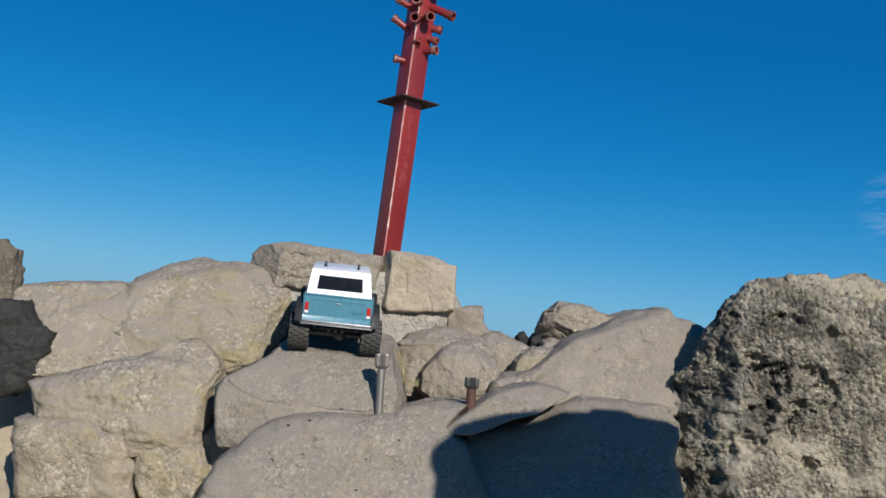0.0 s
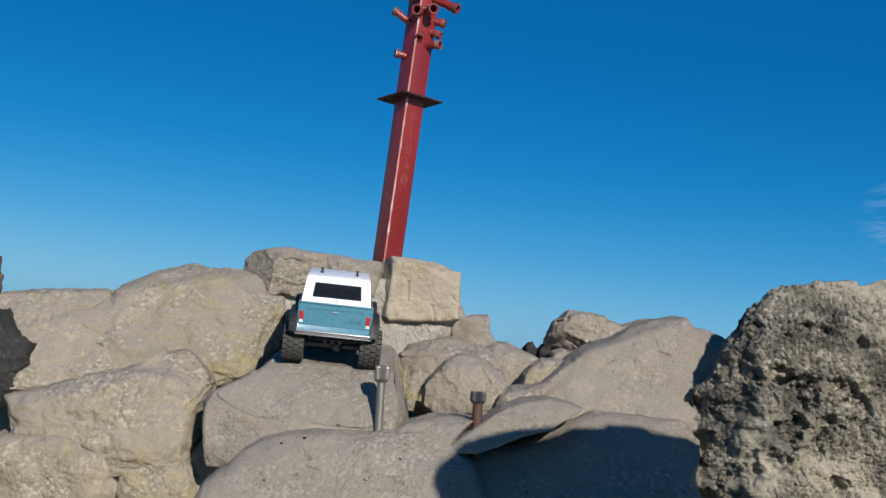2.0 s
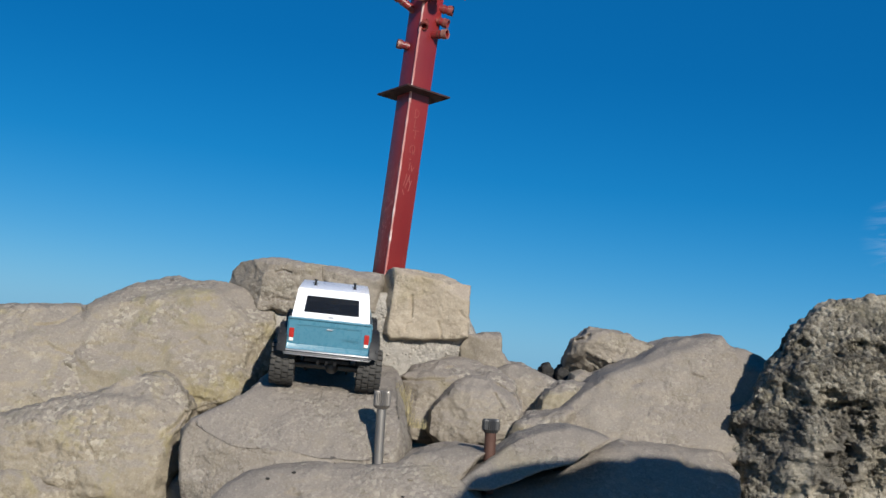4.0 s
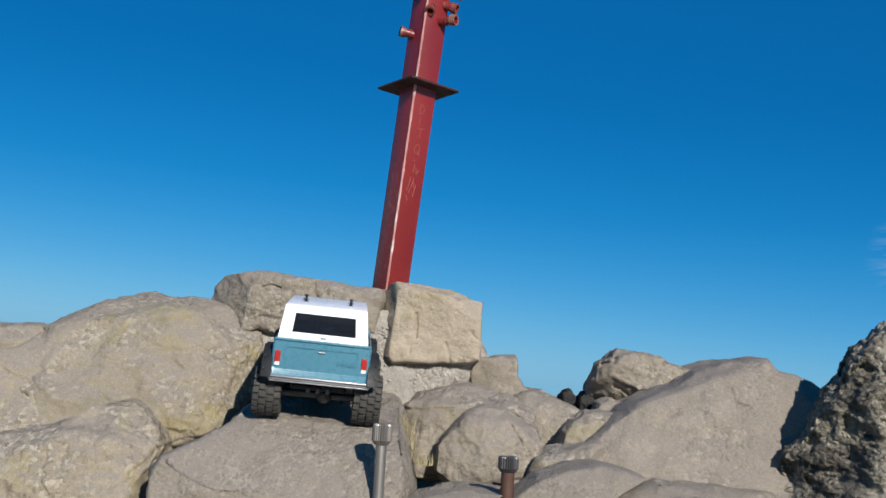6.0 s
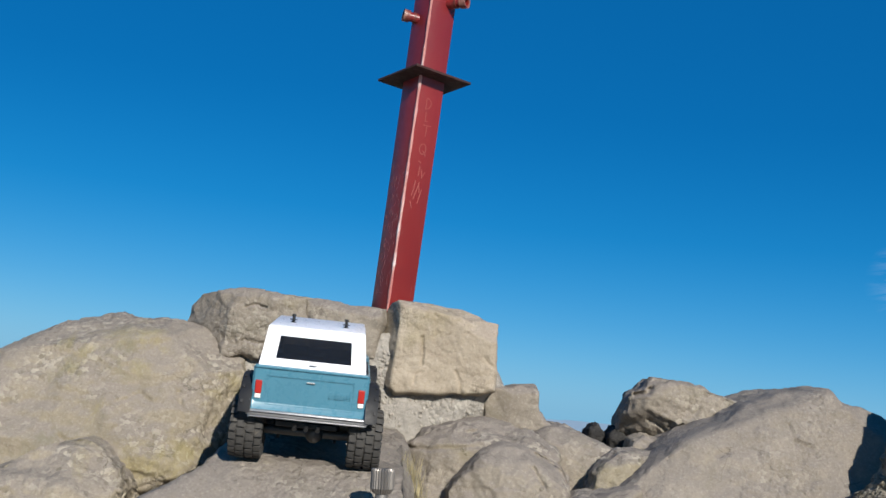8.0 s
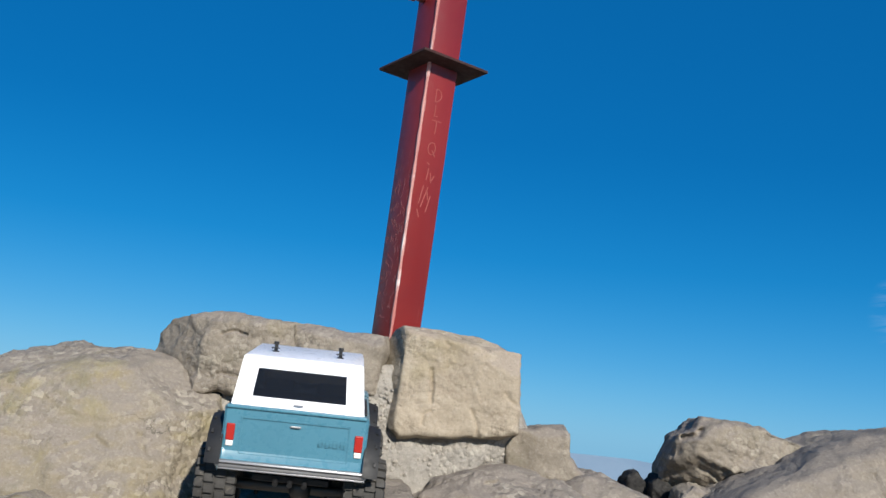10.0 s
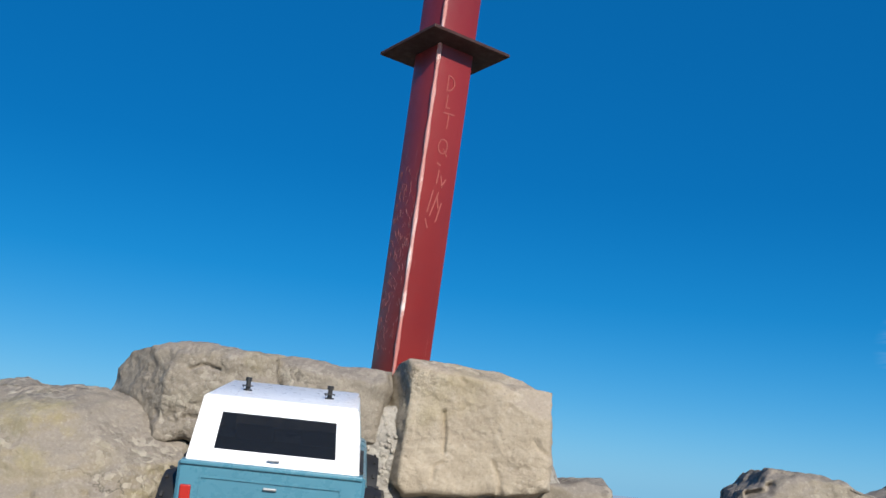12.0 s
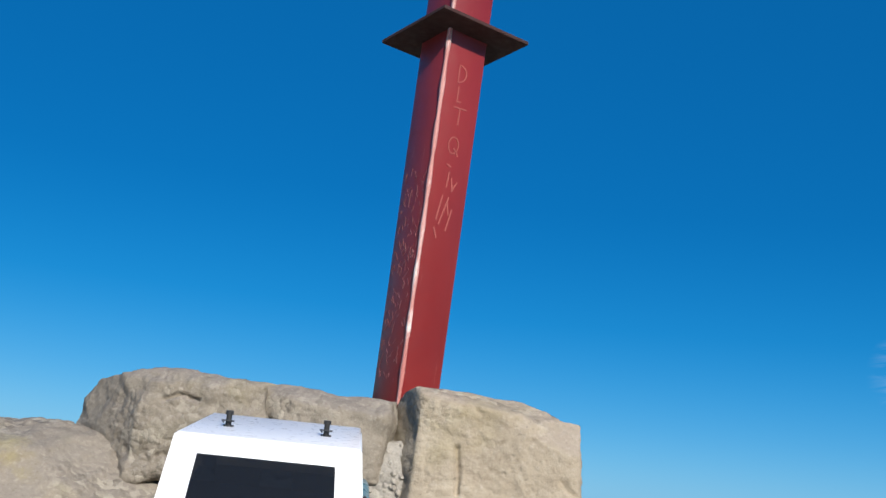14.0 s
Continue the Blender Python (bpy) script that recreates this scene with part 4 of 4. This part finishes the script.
def grass_tuft(label, at, count, high, spread, seed):
    rnd = random.Random(seed)
    bm = bmesh.new()
    for _ in range(count):
        x, y = rnd.gauss(0, spread), rnd.gauss(0, spread)
        h, lean, az = high * rnd.uniform(0.4, 1.0), rnd.uniform(0.05, 0.6), rnd.uniform(0, math.tau)
        w = rnd.uniform(0.0008, 0.0018)
        prev = None
        for k in range(4):
            t = k / 3
            c = Vector((x + math.cos(az) * lean * h * t * t, y + math.sin(az) * lean * h * t * t, h * t))
            s = Vector((-math.sin(az), math.cos(az), 0)) * w * (1 - t * 0.9)
            pair = (bm.verts.new(c - s), bm.verts.new(c + s))
            if prev:
                bm.faces.new((prev[0], prev[1], pair[1], pair[0]))
            prev = pair
    ob = part("grass_tuft", bm, STRAW)
    ob.location = at
    return tagged(ob, label, "grass", "dry grass", "stuff")


grass_tuft("dry straw-coloured grass growing beside a boulder", (-0.129, 4.400, 0.801), 170, 0.10, 0.016, 4)
grass_tuft("sparse green-yellow grass in a rock joint", (-0.103, 4.420, 0.762), 90, 0.07, 0.014, 9)
grass_tuft("short dry grass at the foot of a boulder", (-0.064, 4.400, 0.760), 60, 0.035, 0.016, 21)


# ---- model truck ----
def wheel(truck, x, y, r, wide, side):
    """Tyre with block tread, rim with bolts; side is the way the outer face looks."""
    tyre_bm = bmesh.new()
    w = wide / 2
    n = 22
    turns = [(k + f) * math.tau / n for k in range(n) for f in (0.0, 0.2, 0.5, 0.7)]
    profile = [(0.56, -0.86), (0.62, -1.0), (0.80, -1.02), (0.92, -0.95), (0.945, -0.60), (0.95, -0.52), (0.955, -0.06), (0.955, 0.06), (0.95, 0.52),
               (0.945, 0.60), (0.92, 0.95), (0.80, 1.02), (0.62, 1.0), (0.56, 0.86), (0.50, 0.0)]
    rings = [[tyre_bm.verts.new((px * w, pr * r * math.sin(q), pr * r * math.cos(q))) for q in turns] for pr, px in profile]
    lugs = []
    for i, p_ in enumerate(rings):
        n_ = rings[(i + 1) % len(rings)]
        for k in range(len(turns)):
            f = tyre_bm.faces.new((p_[k], p_[(k + 1) % len(turns)], n_[(k + 1) % len(turns)], n_[k]))
            first = {3: 2, 5: 0, 7: 2, 9: 0, 2: 2, 10: 0}.get(i)
            if first is not None and (k - first) % 4 != 3:
                lugs.append(f)
    out = bmesh.ops.extrude_face_region(tyre_bm, geom=lugs)["geom"]
    for v in [g for g in out if isinstance(g, bmesh.types.BMVert)]:
        far = math.hypot(v.co.y, v.co.z)
        grow = 1 + 0.085 * r / far
        v.co = Vector((v.co.x * (1.0 if abs(v.co.x) < w * 0.9 else 1.06), v.co.y * grow, v.co.z * grow))
    bmesh.ops.delete(tyre_bm, geom=[f for f in lugs if f.is_valid], context="FACES_ONLY")
    hub = new("wheel")
    hub.parent = truck
    hub.location = (x, y, r)
    part("tyre", tyre_bm, RUBBER, hub, "dusty knobbly black tyre", smooth=40)
    bm = bmesh.new()
    s = side
    lathe(bm, [(r * 0.58, s * w * 0.92), (r * 0.60, s * w * 0.98), (r * 0.54, s * w * 0.98), (r * 0.50, s * w * 0.55), (r * 0.44, s * w * 0.42), (r * 0.20, s * w * 0.50), (r * 0.16, s * w * 0.72), (0.001, s * w * 0.74)], 32)
    lathe(bm, [(r * 0.57, -s * w * 0.9), (r * 0.50, -s * w * 0.6), (r * 0.2, -s * w * 0.1), (0.001, -s * w * 0.1)], 32)
    for k in range(8):
        a = k * math.tau / 8
        for rr, size in ((0.56, 0.022), (0.33, 0.03)):
            rod(bm, (s * w * 0.45, r * rr * math.cos(a), r * rr * math.sin(a)), (s * w * (1.03 if rr > 0.5 else 0.62), r * rr * math.cos(a), r * rr * math.sin(a)), r * size * 1.4, seg=8)
        a += math.tau / 16
        box(bm, (w * 0.16, r * 0.10, r * 0.30), (s * w * 0.5, r * 0.36 * math.sin(-a), r * 0.36 * math.cos(a)), Matrix.Rotation(a, 4, "X"))
    part("rim", bm, BLACK, hub, "black bolted rim", smooth=40)


def build_truck(at):
    truck = tagged(new("model_truck"), "teal and white radio-controlled off-road truck model climbing a worn sandstone ramp", "model truck")
    R, TW, WB, TX = 0.078, 0.082, 0.222, 0.154
    for sx in (-1, 1):
        for sy in (-1, 1):
            wheel(truck, sx * TX, sy * WB, R, TW, sx)
    hw, zb, zt, y0, y1 = 0.150, 0.132, 0.254, -0.312, 0.315
    # lower body with wheel arches
    arch = lambda yc: [(yc + 0.098 * math.cos(a), zb + 0.088 * math.sin(a)) for a in [math.pi * k / 10 for k in range(11)]]
    rear, front = arch(-WB), arch(WB)
    outline = [(y0 - 0.003, zb), *reversed(rear), *reversed(front), (y1 - 0.004, zb + 0.01), (y1, zb + 0.03), (y1 - 0.002, zt - 0.012), (y1 - 0.02, zt - 0.002), (0.16, zt + 0.006), (0.12, zt), (y0, zt), (y0 - 0.003, zt - 0.06)]
    bm = bmesh.new()
    prism(bm, outline, -hw, hw, 0.013)
    part("body", bm, BLUE, truck, "faded teal body shell", smooth=35)
    bm = bmesh.new()
    box(bm, (hw * 2 - 0.012, 0.30, 0.004), (0, -0.14, zt + 0.002))
    part("interior_floor", bm, BLACK, truck)
    for x in (-0.06, 0.06):
        bm = bmesh.new()
        box(bm, (0.07, 0.02, 0.03), (x, 0.0, zt + 0.017), Matrix.Rotation(radians(-12), 4, "X"), 0.006)
        part("seat_back", bm, BLACK, truck)
    # hardtop: roof and framed panels
    zr, tw_, t = 0.352, 0.122, 0.004
    yb0, yb1, yf0, yf1 = y0 + 0.004, y0 + 0.046, 0.150, 0.085
    hb = hw - 0.016
    wl_, wr_ = -hb, hb

    def between(p, q, f):
        return [a + (b - a) * f for a, b in zip(p, q)]

    def quad_in(c, u0, u1, v0, v1):
        """Inner corners of a four-sided panel a b c d (bottom-left, bottom-right, top-right, top-left)."""
        a, b, cc, d = c
        at_ = lambda u, v: between(between(a, b, u), between(d, cc, u), v)
        return [at_(u0, v0), at_(u1, v0), at_(u1, v1), at_(u0, v1)]

    back = [(wl_, yb0, zt), (wr_, yb0, zt), (tw_, yb1, zr), (-tw_, yb1, zr)]
    hole = quad_in(back, 0.13, 0.87, 0.20, 0.78)
    bm = bmesh.new()
    framed(bm, back, hole, -t)
    part("rear_panel", bm, WHITE, truck, "white hardtop back")
    bm = bmesh.new()
    sheet(bm, [Vector(p) + Vector((0, 0.002, 0)) for p in hole], -0.0012)
    glass = part("rear_window", bm, GLASS, truck, "smoked rear window")
    bm = bmesh.new()
    box(bm, (0.020, 0.003, 0.003), (0, yb0 - 0.002, zt + 0.010), None, 0.001)
    part("latch", bm, CHROME, truck)
    for s in (-1, 1):
        low_b, low_f = (s * hb, yb0, zt), (s * hb, 0.03, zt)
        top_b, top_f = (s * tw_, yb1, zr), (s * tw_, 0.03, zr)
        panel = [low_b, low_f, top_f, top_b]
        hole = quad_in(panel, 0.17, 0.93, 0.16, 0.80)
        bm = bmesh.new()
        framed(bm, panel, hole, t * s)
        part("side_panel", bm, WHITE, truck)
        bm = bmesh.new()
        sheet(bm, [Vector(p) - Vector((s * 0.002, 0, 0)) for p in hole], 0.0012 * s)
        pane = part("side_window", bm, GLASS, truck)
        bm = bmesh.new()
        bmesh.ops.create_circle(bm, cap_ends=True, segments=28, radius=1, matrix=Matrix.Translation(Vector(between(hole[0], hole[2], 0.22)) + Vector((s * 0.002, 0, 0))) @ Matrix.Rotation(radians(90 - 13 * s), 4, "Y") @ Matrix.Diagonal((0.009, 0.020, 1, 1)))
        part("oval_badge", bm, BADGE, pane, "dark blue oval sticker")
        door = [(s * hb, 0.032, zt), (s * hb, yf0 + 0.02, zt + 0.004), (s * tw_, yf1 + 0.035, zr - 0.004), (s * tw_, 0.032, zr - 0.002)]
        hole = quad_in(door, 0.08, 0.90, 0.08, 0.88)
        bm = bmesh.new()
        framed(bm, door, hole, t * s)
        part("door_frame", bm, BLUE, truck)
        bm = bmesh.new()
        sheet(bm, [Vector(p) - Vector((s * 0.002, 0, 0)) for p in hole], 0.0012 * s)
        part("door_window", bm, GLASS, truck)
        # belt line and door lines
        bm = bmesh.new()
        box(bm, (0.003, 0.56, 0.003), (s * (hw + 0.0005), 0.0, zt - 0.020), None, 0.001)
        part("belt_moulding", bm, GREY_LINE, truck)
        bm = bmesh.new()
        box(bm, (0.006, 0.24, 0.012), (s * (hw - 0.002), 0.0, zb - 0.003), None, 0.002)
        part("rocker_rail", bm, BLACK, truck)
        # fender flares
        for yc in (-WB, WB):
            bm = bmesh.new()
            prev = None
            for k in range(15):
                a = radians(4 + 172 * k / 14)
                rings = []
                for rr, ox in ((0.090, -0.004), (0.108, -0.004), (0.106, 0.012), (0.100, 0.028), (0.092, 0.028)):
                    yy = yc + rr * 1.06 * math.cos(a)
                    zz = zb - 0.006 + rr * 0.95 * math.sin(a)
                    rings.append(bm.verts.new((s * (hw + ox), yy, zz)))
                if prev:
                    for j in range(5):
                        bm.faces.new((prev[j], prev[(j + 1) % 5], rings[(j + 1) % 5], rings[j]))
                else:
                    bm.faces.new(rings)
                prev = rings
            bm.faces.new(list(reversed(prev)))
            flare = part("fender_flare", bm, BLACK, truck, "black riveted fender flare", smooth=35)
            for k in range(7):
                a = radians(20 + 140 * k / 6)
                bm = bmesh.new()
                box(bm, (0.006, 0.010, 0.004), (0, 0, 0), None, 0.001)
                riv = part("rivet_block", bm, BLACK, flare)
                riv.matrix_basis = Matrix.Translation((s * (hw + 0.020), yc + 0.105 * 1.06 * math.cos(a), zb - 0.006 + 0.105 * 0.95 * math.sin(a))) @ Matrix.Rotation(a - math.pi / 2, 4, "X")
        # tail lamps
        bm = bmesh.new()
        box(bm, (0.017, 0.006, 0.034), (s * (hw - 0.018), y0 - 0.004, zb + 0.066), None, 0.002)
        lamp = part("tail_lamp", bm, LAMP_RED, truck, "red tail lamp")
        bm = bmesh.new()
        box(bm, (0.015, 0.006, 0.011), (s * (hw - 0.018), y0 - 0.0045, zb + 0.043), None, 0.0015)
        part("reverse_lamp", bm, LAMP_WHITE, lamp, "clear lower lamp")
        # shock absorbers
        for yc in (-WB + 0.04, WB - 0.04):
            bm = bmesh.new()
            rod(bm, (s * 0.075, yc, 0.07), (s * 0.085, yc + 0.01, 0.165), 0.008, seg=14)
            rod(bm, (s * 0.075, yc, 0.05), (s * 0.078, yc, 0.09), 0.004, seg=10)
            part("shock_absorber", bm, BLACK, truck, smooth=40)
    bm = bmesh.new()
    box(bm, (tw_ * 2 + 0.004, yf1 + 0.035 - yb1, 0.006), (0, (yf1 + 0.035 + yb1) / 2, zr + 0.001), None, 0.003)
    for v in bm.verts:
        v.co.z += 0.006 * (1 - (v.co.x / tw_) ** 2)
    part("roof", bm, WHITE, truck, "white hardtop roof", smooth=45)
    wind = [(wl_, yf0 + 0.022, zt + 0.004), (wr_, yf0 + 0.022, zt + 0.004), (tw_, yf1 + 0.037, zr), (-tw_, yf1 + 0.037, zr)]
    hole = quad_in(wind, 0.07, 0.93, 0.10, 0.88)
    bm = bmesh.new()
    framed(bm, wind, hole, t)
    part("windscreen_frame", bm, BLUE, truck)
    bm = bmesh.new()
    sheet(bm, hole, 0.0012)
    part("windscreen", bm, GLASS, truck)
    # tailgate: raised frame, handle, embossed bars, top lip
    bm = bmesh.new()
    g = [(-0.112, y0 - 0.0035, zb + 0.020), (0.112, y0 - 0.0035, zb + 0.020), (0.112, y0 - 0.0035, zt - 0.022), (-0.112, y0 - 0.0035, zt - 0.022)]
    framed(bm, g, quad_in(g, 0.012, 0.988, 0.05, 0.95), 0.0005)
    gate = part("tailgate", bm, BLUE, truck)
    bm = bmesh.new()
    box(bm, (0.022, 0.004, 0.004), (0, y0 - 0.006, zt - 0.034), None, 0.0012)
    part("tailgate_handle", bm, CHROME, gate, "small chrome tailgate handle")
    bm = bmesh.new()
    box(bm, (hw * 2 - 0.01, 0.006, 0.007), (0, y0 - 0.002, zt - 0.004), None, 0.002)
    part("belt_lip", bm, BLUE, truck)
    for k in range(4):
        bm = bmesh.new()
        framed(bm, [(0.048 + k * 0.015, y0 - 0.0027, zb + 0.05), (0.059 + k * 0.015, y0 - 0.0027, zb + 0.05), (0.059 + k * 0.015, y0 - 0.0027, zb + 0.068), (0.048 + k * 0.015, y0 - 0.0027, zb + 0.068)],
               [(0.051 + k * 0.015, y0 - 0.0027, zb + 0.053), (0.056 + k * 0.015, y0 - 0.0027, zb + 0.053), (0.056 + k * 0.015, y0 - 0.0027, zb + 0.065), (0.051 + k * 0.015, y0 - 0.0027, zb + 0.065)], 0.0003)
        part("embossed_bar", bm, BLUE, gate)
    # bumpers
    for name, yy in (("rear_bumper", y0 - 0.010), ("front_bumper", y1 + 0.008)):
        bm = bmesh.new()
        box(bm, (hw * 2 + 0.012, 0.018, 0.015), (0, yy, zb + 0.002), None, 0.004)
        box(bm, (hw * 2 + 0.004, 0.012, 0.004), (0, yy, zb - 0.008), None, 0.001)
        bumper = part(name, bm, CHROME, truck, "scuffed chrome bumper", smooth=40)
        bm = bmesh.new()
        box(bm, (hw * 2 - 0.004, 0.019, 0.004), (0, yy, zb + 0.003), None, 0.001)
        part("bumper_strip", bm, BLACK, bumper, "dark strip along the bumper")
    # body posts with clips on roof and bonnet
    for x, y, z in ((-0.072, -0.115, zr + 0.003), (0.072, -0.115, zr + 0.003), (-0.055, 0.235, zt + 0.004), (0.055, 0.235, zt + 0.004)):
        bm = bmesh.new()
        rod(bm, (x, y, z - 0.01), (x, y, z + 0.024), 0.0046, 0.004, 14)
        rod(bm, (x, y, z), (x, y, z + 0.003), 0.008, seg=14)
        rod(bm, (x, y, z + 0.018), (x, y, z + 0.024), 0.0056, seg=12)
        peg = part("body_peg", bm, BLACK, truck, "black body mounting peg", smooth=40)
        bm = bmesh.new()
        rod(bm, (x - 0.009, y - 0.006, z + 0.010), (x + 0.009, y - 0.010, z + 0.010), 0.0012, seg=8)
        rod(bm, (x - 0.009, y - 0.006, z + 0.010), (x - 0.006, y - 0.016, z + 0.008), 0.0012, seg=8)
        part("clip", bm, DARK_STEEL, peg, smooth=40)
    # chassis
    bm = bmesh.new()
    for x in (-0.045, 0.045):
        box(bm, (0.012, 0.54, 0.022), (x, 0, 0.115), None, 0.002)
    box(bm, (0.09, 0.12, 0.03), (0, 0.0, 0.098), None, 0.004)
    box(bm, (0.20, 0.50, 0.006), (0, 0.0, 0.128))
    part("chassis", bm, BLACK, truck)
    for yc in (-WB, WB):
        bm = bmesh.new()
        rod(bm, (-TX + 0.03, yc, R), (TX - 0.03, yc, R), 0.012, seg=16)
        bmesh.ops.create_uvsphere(bm, u_segments=18, v_segments=12, radius=0.026, matrix=Matrix.Translation((0.02, yc, R)) @ Matrix.Diagonal((1, 1.1, 1, 1)))
        rod(bm, (0.02, yc, R), (0.02, yc + (0.05 if yc < 0 else -0.05), R + 0.006), 0.012, seg=14)
        for x in (-0.06, 0.06):
            rod(bm, (x, yc, R + 0.006), (x * 0.8, yc + (0.17 if yc < 0 else -0.17), 0.10), 0.0045, seg=10)
        part("axle", bm, DARK_STEEL, truck, "dark steel axle with links", smooth=40)
    bm = bmesh.new()
    for k in range(3):
        rod(bm, (-0.03 + 0.03 * k, y0 + 0.012, 0.105), (-0.03 + 0.03 * k, y0 + 0.0, 0.098), 0.006, seg=10)
    box(bm, (0.16, 0.02, 0.014), (0, y0 + 0.03, 0.106), None, 0.003)
    part("rear_crossmember", bm, BLACK, truck)
    truck.matrix_world = at


build_truck(pose(-0.372, 4.400, 0.884, 7.0, -0.3, 4.9) @ Matrix.Scale(0.839, 4))
